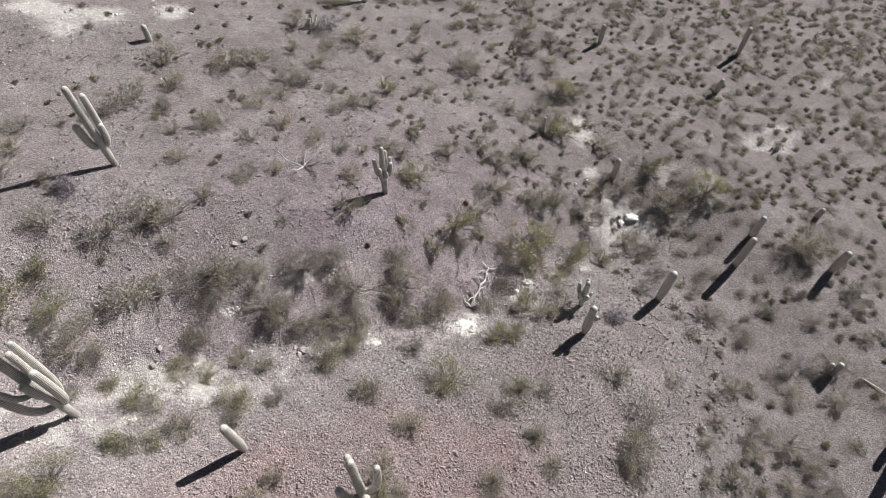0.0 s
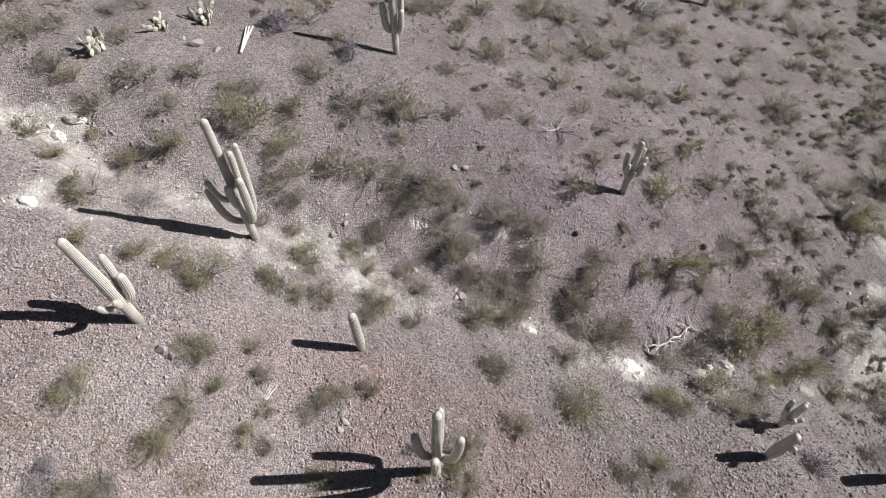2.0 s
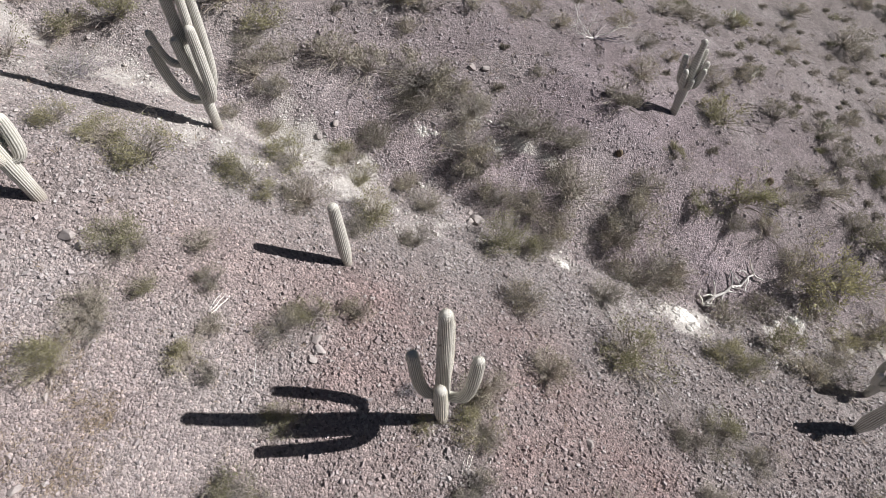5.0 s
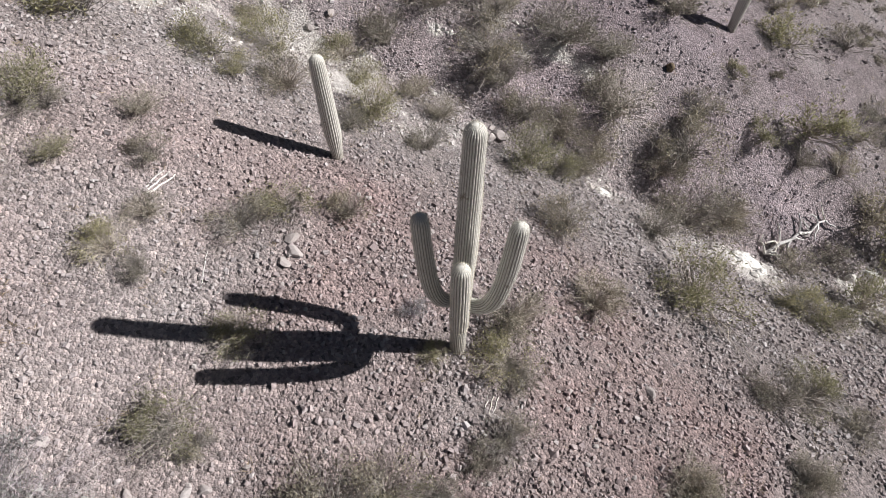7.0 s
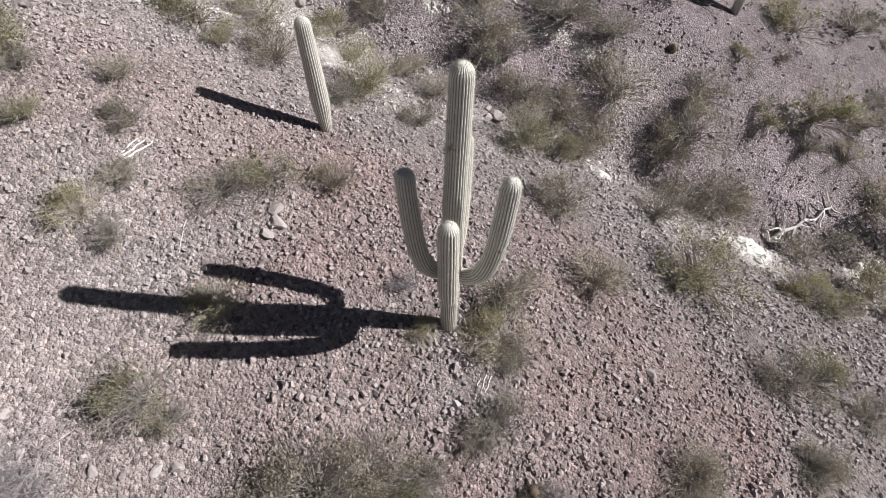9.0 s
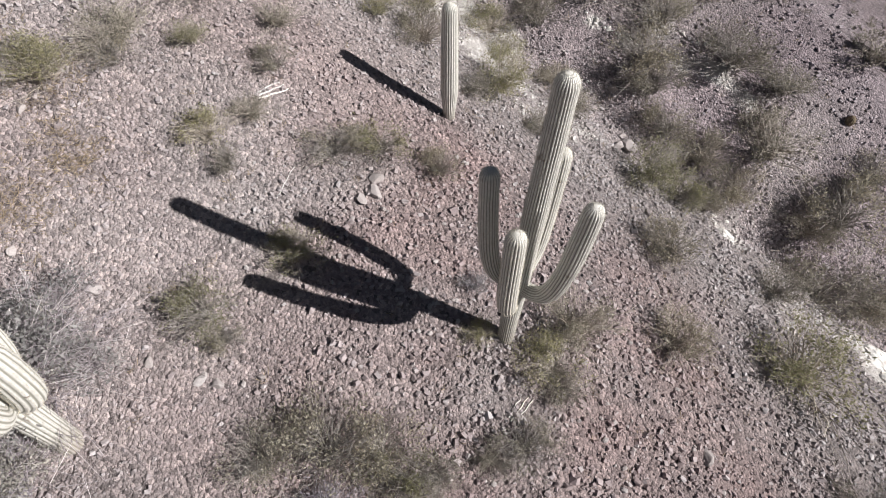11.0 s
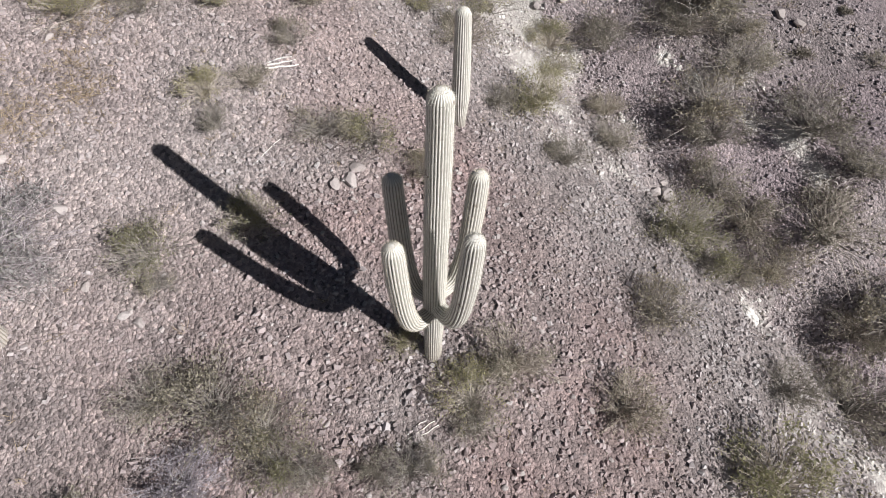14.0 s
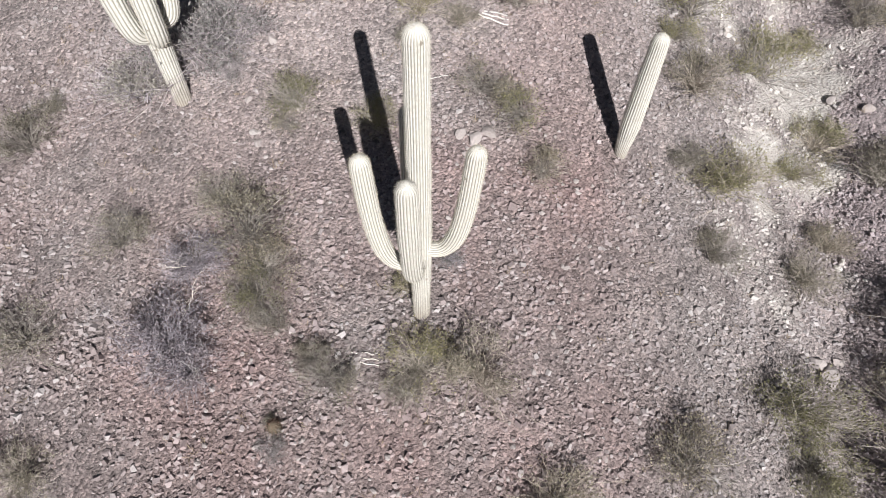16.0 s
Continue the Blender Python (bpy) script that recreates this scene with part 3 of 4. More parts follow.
KINDS = {
    "bursage": ([shrub_meshes(100 + i, 120, 1900, 0.044, 0.70, 1.6, TWIG, BURSAGE_LEAF, 0.0075) for i in range(6)], "dusty grey-brown bursage shrub with sparse small leaves", "bursage shrubs"),
    "creosote": ([shrub_meshes(200 + i, 100, 2900, 0.042, 0.72, 1.6, TWIG, CREOSOTE_LEAF, 0.0075) for i in range(5)], "olive-green desert shrub with small leaves", "green shrubs"),
    "grey": ([shrub_meshes(300 + i, 110, 2200, 0.045, 0.62, 1.8, DEAD_TWIG, GREY_LEAF, 0.0055, 0.5) for i in range(4)], "half-dead grey brush of tangled bare twigs", "grey brush"),
    "lilac": ([shrub_meshes(400 + i, 130, 2600, 0.055, 0.66, 1.8, DEAD_TWIG, LILAC_LEAF, 0.0065, 0.6) for i in range(3)], "dead lilac-grey shrub of dense bare twigs", "dead shrubs"),
}
# lighter meshes for shrubs far from the tall saguaro
FAR_MESHES = {
    "bursage": [shrub_meshes(500 + i, 50, 850, 0.064, 0.70, 1.6, TWIG, BURSAGE_LEAF, 0.010) for i in range(6)],
    "creosote": [shrub_meshes(600 + i, 45, 1250, 0.062, 0.72, 1.6, TWIG, CREOSOTE_LEAF, 0.010) for i in range(5)],
    "grey": [shrub_meshes(700 + i, 55, 1000, 0.062, 0.62, 1.8, DEAD_TWIG, GREY_LEAF, 0.008, 0.5) for i in range(3)],
    "lilac": [shrub_meshes(800 + i, 60, 1100, 0.075, 0.66, 1.8, DEAD_TWIG, LILAC_LEAF, 0.009, 0.6) for i in range(3)],
}
SHRUB_NAMES = {"bursage": "bursage_shrub", "creosote": "green_shrub", "grey": "grey_shrub", "lilac": "dead_shrub"}
PLACED = []


def shrub(kind, x, y, size, r):
    variants, label, group = KINDS[kind]
    if math.hypot(x + 2.5, y - 5.5) > 12:
        variants = FAR_MESHES[kind]
    twigs, leaves = r.choice(variants)
    root = tagged(new(SHRUB_NAMES[kind]), label, "shrub", group)
    root.location = (x, y, height(x, y))
    root.rotation_euler = (r.uniform(-0.08, 0.08), r.uniform(-0.08, 0.08), r.uniform(0, math.tau))
    wide = size * 1.52
    root.scale = (wide * r.uniform(0.88, 1.15), wide * r.uniform(0.88, 1.15), wide * r.uniform(0.85, 1.15))
    part_of("stem_tangle", twigs, root)
    part_of("foliage", leaves, root)
    PLACED.append((x, y, size))


BURSAGE_A = [
    (-1.35, 4.85, 0.38), (-2.23, 5.69, 0.66), (-0.98, 3.67, 0.44), (-1.1, 3.21, 0.31), (-1.31, 2.33, 0.4), (-1.94, 1.78, 0.49),
    (0.02, 3.24, 0.2), (-5.79, 5.15, 0.45), (-1.23, 7.61, 0.62), (-2.32, 1.12, 0.74), (-2.65, 0.34, 0.47), (-6.67, 3.45, 0.49),
    (-4.35, 0.54, 0.28), (2.04, 5.46, 0.56), (2.13, 5.56, 0.46), (-2.93, 9.36, 0.72), (-6.88, 1.73, 0.28), (-7.6, 2.47, 0.37),
    (-1.22, -0.97, 0.53), (-6.61, 8.55, 0.5), (-8.44, 3.27, 0.44), (-7.93, 7.39, 0.39), (2.48, -0.23, 0.58), (-9.34, 3.76, 0.38),
    (0.86, -1.57, 0.6), (3.06, 9.14, 0.63), (-9.37, 6.95, 0.65), (4.06, 7.69, 0.54), (-8.95, 0.85, 0.4), (4.77, 6.41, 0.53),
]
BURSAGE_B = [
    (4.24, 7.85, 0.46), (-9.26, 0.96, 0.55), (-1.33, 12.1, 0.61), (-9.98, 2.59, 0.37), (-7.71, 10.49, 0.57), (-3.98, 12.3, 0.49),
    (-1.94, -3.97, 0.62), (-2.7, -4.07, 0.34), (-8.7, 10.74, 0.48), (-8.91, -1.71, 0.47), (-6.18, 12.8, 0.77), (-3.98, 13.6, 0.72),
    (-5.18, 13.33, 0.78), (5.01, 10.12, 0.46), (-7.21, 13.07, 0.71), (-0.88, 14.54, 1.28), (-7.96, 13.22, 0.93), (-10.29, 11.24, 0.74),
    (-2.22, 14.99, 0.7), (-4.27, 14.91, 1.01), (-1.9, 15.82, 1.11), (8.76, 6.69, 0.71), (0.04, 15.74, 0.84), (-10.02, 13.3, 0.86),
    (-8.6, 14.38, 0.73), (-6.63, 15.52, 0.88), (8.95, 7.56, 0.94), (-13.93, 8.21, 0.39), (-5.35, 16.22, 0.74), (-13.56, 9.75, 0.56),
]
BURSAGE_C = [
    (-9.61, 14.53, 0.63), (-10.64, 13.92, 1.11), (-2.31, 17.19, 0.76), (-12.15, 12.84, 0.85), (2.75, 16.32, 0.79), (-14.39, 9.77, 0.67),
    (-13.19, 12.35, 0.84), (-14.18, 10.95, 0.6), (8.89, 11.67, 0.72), (6, 15.46, 0.67), (-15.28, 10.42, 0.41), (-7.79, 17.8, 0.33),
    (-12.28, 15.25, 0.39), (3.85, 17.76, 0.69), (6.89, 16.02, 0.78), (-4.82, 19.51, 0.78), (12.62, 6.53, 0.53), (1.16, 19.32, 0.58),
    (-12.62, 16.7, 0.92), (12.99, 8.36, 0.5), (-13.47, 16.38, 0.91), (6.88, 17.68, 0.56), (12.26, 11.56, 0.45), (-14.79, 15.32, 0.9),
    (13.85, 6.54, 0.81), (2.44, 20.38, 0.6), (-11.5, 18.6, 0.53), (4.22, 20.14, 0.96), (13.97, 9.76, 0.43), (-18, 12.44, 0.59),
]
BURSAGE_D = [
    (-4.96, 21.95, 0.72), (-10.03, 20.54, 0.68), (-18.76, 11.67, 0.47), (-19.66, 9.13, 0.56), (-16.97, 15.1, 0.75), (-8.93, 21.46, 0.5),
    (2.4, 22.11, 0.66), (15.72, 8.29, 0.57), (7.8, 20.11, 0.68), (-20.05, 11.2, 0.65), (15.81, 9.15, 0.58), (-21.36, 7.15, 0.77),
    (-21.12, 9.37, 0.85), (16.94, 6.64, 0.55), (15.79, 11.64, 0.67), (-13.58, 21.31, 0.57), (2.7, 23.97, 0.64), (-4.69, 24.64, 0.41),
    (-5.86, 24.57, 0.53), (-22.89, 7.62, 0.57), (17.73, 8.64, 0.72), (-18.11, 18.05, 0.54), (-2.41, 25.24, 0.58), (3.81, 24.44, 0.86),
    (-7.3, 25.05, 0.6), (-3.26, 25.59, 0.65), (-23.52, 7.34, 0.65), (-10.79, 24.05, 0.6), (18.77, 6.49, 0.55), (-23.1, 10.22, 0.51),
]
BURSAGE_E = [
    (18.67, 7.51, 0.7), (5.76, 24.23, 0.71), (0.47, 26.22, 0.73), (16.07, 16.53, 0.75), (-20.13, 17.88, 0.75), (17.44, 15.01, 0.6),
    (18.98, 11.48, 0.56), (7.72, 24.75, 0.81), (-9.6, 26.47, 0.79), (-1.43, 27.58, 0.67), (-25.18, 8.93, 0.55), (-13.58, 24.78, 0.81),
    (-25.45, 7.21, 0.62), (-14.94, 24.04, 0.49), (3.91, 26.78, 0.89), (-25.42, 8.21, 0.73), (-24.45, 12.36, 0.67), (10.19, 24.13, 0.63),
    (-13.01, 25.66, 0.8), (13.45, 21.93, 0.62), (-20.71, 19.91, 0.63), (12.64, 23.05, 0.8), (9.71, 25.22, 0.73), (2.88, 28.02, 0.76),
    (11.15, 24.97, 0.66), (14.15, 22.64, 0.63), (21.24, 11.12, 0.67), (-6.58, 29.03, 0.72), (8.32, 26.97, 0.59), (-27.2, 8.49, 0.49),
]
BURSAGE_F = [
    (5.71, 28.23, 0.76), (-27.4, 8.2, 0.82), (-26.39, 12.99, 0.69), (-26.09, 14.42, 0.71), (-27.03, 12.01, 0.4), (20.02, 17.28, 0.63),
    (-5.74, 30.25, 0.6), (11.27, 26.51, 1), (22, 13.14, 0.8), (-4.71, 30.44, 0.6), (-16.39, 26.53, 0.72), (-24.27, 18.84, 0.69),
    (-11.6, 28.96, 0.85), (-21.58, 22.38, 0.67), (-6.28, 30.51, 0.61), (-18.93, 25.34, 0.89), (3.64, 30.86, 0.51), (22.29, 16.21, 0.48),
    (-18.39, 27, 1.1), (-10.78, 30.88, 0.77), (12.33, 27.92, 0.81), (13.37, 27.49, 0.84), (-7.62, 32.31, 0.49), (16.2, 26.1, 1.25),
    (-16.96, 29.53, 0.84), (-1.81, 33.67, 0.49), (7.44, 32.12, 0.81), (24.96, 14.95, 0.5), (-10.5, 32.82, 0.91), (-9.61, 33.32, 0.8),
]
BURSAGE_G = [
    (6.74, 33.19, 0.73), (5.01, 33.76, 0.74), (-0.86, 34.78, 0.71), (12.48, 31.11, 0.88), (25.63, 16.94, 0.52), (2.39, 35.01, 0.52),
    (-14.7, 33.08, 1.01), (8.77, 33.47, 0.93), (23.78, 21.74, 0.83), (-13.38, 34.07, 1.22), (25.9, 18.2, 0.91), (23.9, 21.8, 1.26),
    (7.68, 34.4, 0.83), (-18.23, 31.98, 1.19), (-9.09, 36.17, 0.76), (-1.59, 37.53, 0.45), (-11.08, 37.15, 0.63), (-4.87, 38.47, 0.57),
    (2.72, 38.55, 0.74), (-8.55, 38.79, 0.78), (-1.69, 39.55, 0.77), (1.86, 39.32, 1.05), (5.05, 38.93, 0.66), (10.67, 37.21, 0.97),
    (-6.61, 39.88, 1.03), (-11.37, 40.41, 0.88), (9.4, 40.04, 0.81), (-2.1, 42.3, 0.6), (4.47, 42.97, 0.51), (9.42, 41.96, 0.63),
]
BURSAGE_H = [
    (7.97, 43.11, 0.86), (-1.83, 44.51, 0.58), (7.47, 44.08, 0.56), (11.25, 43.84, 0.55), (1.27, 46.04, 0.83), (-9.03, 46.19, 1.19),
    (3.23, 46.74, 0.62), (10.26, 45.72, 0.79), (4.65, 47.42, 0.75), (7.81, 47.27, 1.13), (3.22, 50.43, 0.78), (0.33, 51.3, 0.81),
    (8.29, 51.34, 0.85), (-1.35, 52.68, 0.75), (-3.48, 52.7, 0.76), (2.22, 53.17, 0.91), (-0.24, 57.36, 0.79), (5.35, 58.7, 0.79),
    (1.5, 59.65, 0.7), (7.74, 59.61, 1.05), (5.6, 61.71, 1.36), (6.91, 62.18, 1.08), (8.67, 63.15, 0.87),
]
GREEN_A = [
    (-2.75, 4.03, 0.27), (-1.79, 4.86, 0.48), (-1.54, 1.83, 0.48), (-5.15, 2.05, 0.42), (-6.52, 4.33, 0.5), (-4.8, 0.48, 0.49),
    (-7.4, 1.63, 0.43), (0.44, 10.37, 1.03), (-7.99, 8.25, 0.7), (-9.09, 2.13, 0.31), (-5.13, 11.02, 0.83), (-4.48, 11.65, 0.65),
    (-10.04, 6.25, 0.39), (-8.86, -0.21, 0.44), (-8.93, -0.23, 0.49), (-10.21, 2.4, 0.58), (3.68, 9.97, 0.59), (-10.83, 6.25, 0.66),
    (-9.76, 9.59, 0.49), (-11.18, 8.16, 0.76), (-9.33, -2.17, 0.54), (-10.67, 9.83, 0.56), (-12.29, 4.59, 0.76), (-11.35, -0.34, 0.58),
    (3, 13.55, 0.69), (-13.26, 4.37, 0.66), (3.81, 13.73, 0.69), (-12.99, 8.81, 0.44), (-14.33, 3.69, 0.46), (-15.89, 2.91, 0.49),
]
GREEN_B = [
    (4.93, 16.06, 0.83), (-0.24, 18.9, 0.69), (-15.36, 11.5, 0.74), (-2.05, 19.4, 0.42), (-17.96, 4.42, 0.78), (-16.15, 12.55, 0.8),
    (-16.96, 11.05, 0.83), (-18.46, 8.11, 0.79), (0.89, 20.57, 1.04), (-17.91, 10.85, 0.83), (-19.27, 6.73, 0.68), (5.85, 19.47, 0.81),
    (6.99, 19.11, 0.53), (5.29, 20.53, 1.42), (-20.35, 4.69, 0.6), (-20.51, 6.41, 0.34), (-1.29, 23.4, 0.9), (-21.79, 4.82, 0.61),
    (6.81, 21.98, 1), (8.44, 21.08, 0.83), (9.22, 21.88, 0.7), (10.72, 21.63, 0.72), (6.71, 24.4, 1.03), (-22.82, 17.75, 0.61),
    (-26.24, 10.2, 0.72), (-21.75, 20.06, 0.64), (6.19, 28.14, 0.67), (-3.86, 33.08, 0.7), (9.17, 32, 1.09), (15.2, 29.6, 1.14),
]
GREEN_C = [
    (19.2, 27.2, 1.26), (9.32, 36.97, 1.17), (-5.26, 49.31, 0.98),
]
GREY_A = [
    (-3.52, 4.44, 0.26), (0.32, 3.43, 0.25), (-4.73, -1.07, 0.4), (-5.27, -1.42, 0.49), (-5.4, -1.4, 0.75), (-5.01, -1.71, 0.65),
    (-4.8, -1.9, 1.02), (-3.73, -2.34, 0.69), (-3.92, -2.42, 0.62), (-5.14, -2.37, 0.57), (-6.88, -2.34, 0.22), (-9.04, -1.7, 0.36),
    (-10.15, -2.26, 0.43), (10.03, 9.28, 1.24), (-16.69, 5.46, 0.72), (12.81, 18.57, 0.69), (14.14, 20.38, 0.6), (-24.79, 11.03, 0.57),
    (19.96, 13.16, 0.9), (6.85, 39.17, 0.81), (-9.01, 41.21, 1.25),
]
LILAC_A = [
    (-0.04, 1.51, 0.47), (-1.51, 0.64, 0.51), (-0.26, 1.01, 0.65), (9.99, 15.9, 0.7), (-17, 17.47, 0.64), (-20.2, 16.2, 0.81),
]

pick = random.Random(11)
for patch in (BURSAGE_A, BURSAGE_B, BURSAGE_C, BURSAGE_D, BURSAGE_E, BURSAGE_F, BURSAGE_G, BURSAGE_H,):
    for x, y, size in patch:
        shrub("bursage", x, y, size, pick)
for patch in (GREEN_A, GREEN_B, GREEN_C,):
    for x, y, size in patch:
        shrub("creosote", x, y, size, pick)
for patch in (GREY_A,):
    for x, y, size in patch:
        shrub("grey", x, y, size, pick)
for patch in (LILAC_A,):
    for x, y, size in patch:
        shrub("lilac", x, y, size, pick)


def far_scrub():
    """The countless shrubs of the lower slope, in one mesh."""
    r = random.Random(5)
    soup = {True: Soup(), False: Soup()}
    cells, count = {}, 0
    for x, y, size in PLACED:
        cells.setdefault((int(x // 3), int(y // 3)), []).append((x, y, size))
    for _ in range(40000):
        a, d = radians(r.uniform(22, 138)), 100 * math.sqrt(r.random())
        x, y = d * math.cos(a), -4 + d * math.sin(a)
        inner = math.hypot(x + 4, y - 11) < 17
        if inner and (r.random() > 0.05 or float(from_gully(x, y)) < 2.5):
            continue
        # thick towards the lower slope, thin and patchy on the bare shoulder
        crowd = 0.42 + 0.5 * noise.noise((x * 0.09, y * 0.09, 12.0)) + 0.4 * noise.noise((x * 0.3, y * 0.3, 16.0)) + (0.03 * (x - 4) if y > 18 else -0.12)
        if not inner and r.random() > min(1.0, max(0.13, crowd)):
            continue
        size = r.uniform(0.16, 0.32) if inner else r.uniform(0.16, 0.4) if x < 13.5 and y < 46 else 0.22 + 0.55 * r.random() ** 1.8
        gx, gy = int(x // 3), int(y // 3)
        apart = 0.8 if inner else 0.55
        if any(math.hypot(x - u, y - v) < apart * (size + s) + 0.08 for i in (-1, 0, 1) for j in (-1, 0, 1) for u, v, s in cells.get((gx + i, gy + j), ())):
            continue
        if count > 4200:
            break
        count += 1
        cells.setdefault((gx, gy), []).append((x, y, size))
        base = Vector((x, y, float(lie(x, y)) + 0.05))
        leaves = int((560 if d < 45 else 330 if d < 65 else 170) * (0.3 + size))
        scale = 0.062 if d < 45 else 0.09 if d < 65 else 0.13
        green = not inner and r.random() < 0.24
        s = soup[green]
        lobes = [Vector((r.uniform(-0.55, 0.55), r.uniform(-0.55, 0.55), 0)) * size for _ in range(r.choice((2, 3, 4)))]
        for k in range(leaves):
            w = rand_way(r, 0.05, 1)
            q = Vector((w.x, w.y, w.z * 0.6)) * size * r.choice((0.5, 0.8, 1.1)) * r.random() ** 0.5 + r.choice(lobes)
            way = (w + rand_way(r, -0.3, 1)).normalized()
            side = way.cross(rand_way(r, -1, 1)).normalized() * scale * 0.26
            n = len(s.verts)
            s.verts += [base + q - side, base + q + side, base + q + way * scale * r.uniform(0.8, 1.6)]
            s.faces.append((n, n + 1, n + 2))
    for _ in range(1100):
        a, d = radians(r.uniform(30, 135)), 62 * math.sqrt(r.random())
        x, y = -6 + d * math.cos(a), 4 + d * math.sin(a)
        if float(from_gully(x, y)) < 2:
            continue
        size = r.uniform(0.1, 0.26)
        base = Vector((x, y, height(x, y) if math.hypot(x, y) < 30 else float(lie(x, y)) + 0.03))
        s = soup[False]
        for k in range(46):
            w = rand_way(r, 0.05, 1)
            side = w.cross(rand_way(r, -1, 1)).normalized() * 0.012
            q = base + Vector((w.x, w.y, w.z * 0.8)) * size * r.random() ** 0.6
            n = len(s.verts)
            s.verts += [q - side, q + side, q + w * r.uniform(0.05, 0.12)]
            s.faces.append((n, n + 1, n + 2))
    tagged(new("desert_scrub", soup[False].mesh("desert_scrub", DRY_SCRUB)), "countless grey-brown shrubs dotting the lower slope", "scrub", kind="stuff")
    tagged(new("green_desert_scrub", soup[True].mesh("green_desert_scrub", OLIVE_SCRUB)), "countless olive shrubs dotting the lower slope", "scrub", kind="stuff")


far_scrub()


def dry_grass():
    """Sparse tufts of dry grass, in one mesh."""
    r = random.Random(15)
    soup = Soup()
    for _ in range(900):
        x, y = r.uniform(-20, 10), r.uniform(-5, 26)
        base = Vector((x, y, height(x, y) - 0.01))
        size = r.uniform(0.08, 0.22)
        for _ in range(12):
            way = (rand_way(r, 0.3, 1)).normalized()
            soup.leaf(base + rand_way(r, 0, 0.1) * 0.05, way, way.cross(rand_way(r, -1, 1)).normalized(), size * r.uniform(0.6, 1.3), 0.004)
    for cx, cy, wide in [(-10.9, -1.2, 1.0), (-9.9, -0.9, 0.8), (-11.8, -1.9, 1.0), (-8.9, -0.1, 0.7), (-7.7, -0.3, 0.6), (-8.2, -1.9, 0.8), (-7.1, -1.3, 0.6)]:
        for _ in range(130):
            x, y = r.gauss(cx, wide * 0.5), r.gauss(cy, wide * 0.5)
            base = Vector((x, y, height(x, y) - 0.01))
            for _ in range(9):
                way = rand_way(r, 0.1, 0.8)
                soup.leaf(base + rand_way(r, 0, 0.1) * 0.05, way, way.cross(rand_way(r, -1, 1)).normalized(), r.uniform(0.06, 0.16), 0.005)
    tagged(new("dry_grass", soup.mesh("dry_grass", GRASS)), "sparse tufts of straw-coloured dry grass", "grass", kind="stuff")


dry_grass()

# ---------------------------------------------------------------- prickly pears and dead wood
def pad_mesh(seed):
    r = random.Random(seed)
    bm = bmesh.new()
    bmesh.ops.create_icosphere(bm, subdivisions=2, radius=1.0)
    for v in bm.verts:
        taper = 0.72 + 0.28 * min(1.0, (v.co.z + 1) / 1.1)
        v.co = Vector((v.co.x * 0.78 * taper, v.co.y * 0.16 * (1 + 0.1 * r.uniform(-1, 1)), v.co.z + 1.0))
    me = bpy.data.meshes.new("pad")
    bm.to_mesh(me)
    bm.free()
    me.materials.append(PAD)
    me.polygons.foreach_set("use_smooth", [True] * len(me.polygons))
    return me


PADS = [pad_mesh(i) for i in range(3)]


def prickly_pear(x, y, size, seed):
    r = random.Random(seed)
    root = tagged(new("prickly_pear"), "low clump of pale grey-green prickly pear pads", "cactus", "prickly pears")
    root.location = (x, y, height(x, y) - 0.02)
    for i in range(10):
        a = r.uniform(0, math.tau)
        foot = Vector((math.cos(a), math.sin(a), 0)) * size * r.uniform(0.05, 0.55)
        turn = Euler((r.uniform(-0.5, 0.5), r.uniform(-0.45, 0.45), r.uniform(0, math.tau)))
        s = size * r.uniform(0.17, 0.24)
        for k in range(r.randint(1, 3)):
            pad = part_of("pad", r.choice(PADS), root)
            pad.location, pad.rotation_euler, pad.scale = foot, turn, (s, s, s)
            foot = foot + turn.to_matrix() @ Vector((r.uniform(-0.4, 0.4) * s, 0, 1.85 * s))
            turn = Euler((turn.x + r.uniform(-0.4, 0.4), turn.y + r.uniform(-0.6, 0.6), turn.z + r.uniform(-0.7, 0.7)))
            s *= 0.88


for i, (x, y, size) in enumerate([(-23.2, 8.9, 0.95), (-23.0, 12.0, 0.75), (-22.4, 14.0, 0.85), (2.75, 28.4, 0.6), (-10.3, 40.6, 1.0), (-4.15, 34.1, 0.55), (-1.44, 28.3, 0.5),
                                  (26.3, 32.5, 0.7), (-4.2, 35.2, 0.5), (-17.3, 29.8, 0.6), (-7.1, 41.2, 0.6),
                                  (-26.5, 15.9, 0.95), (-25.7, 16.5, 1.0), (-26.6, 16.9, 0.9), (-26.2, 17.8, 0.95), (-25.5, 17.4, 0.8)]):
    prickly_pear(x, y, size, 60 + i)


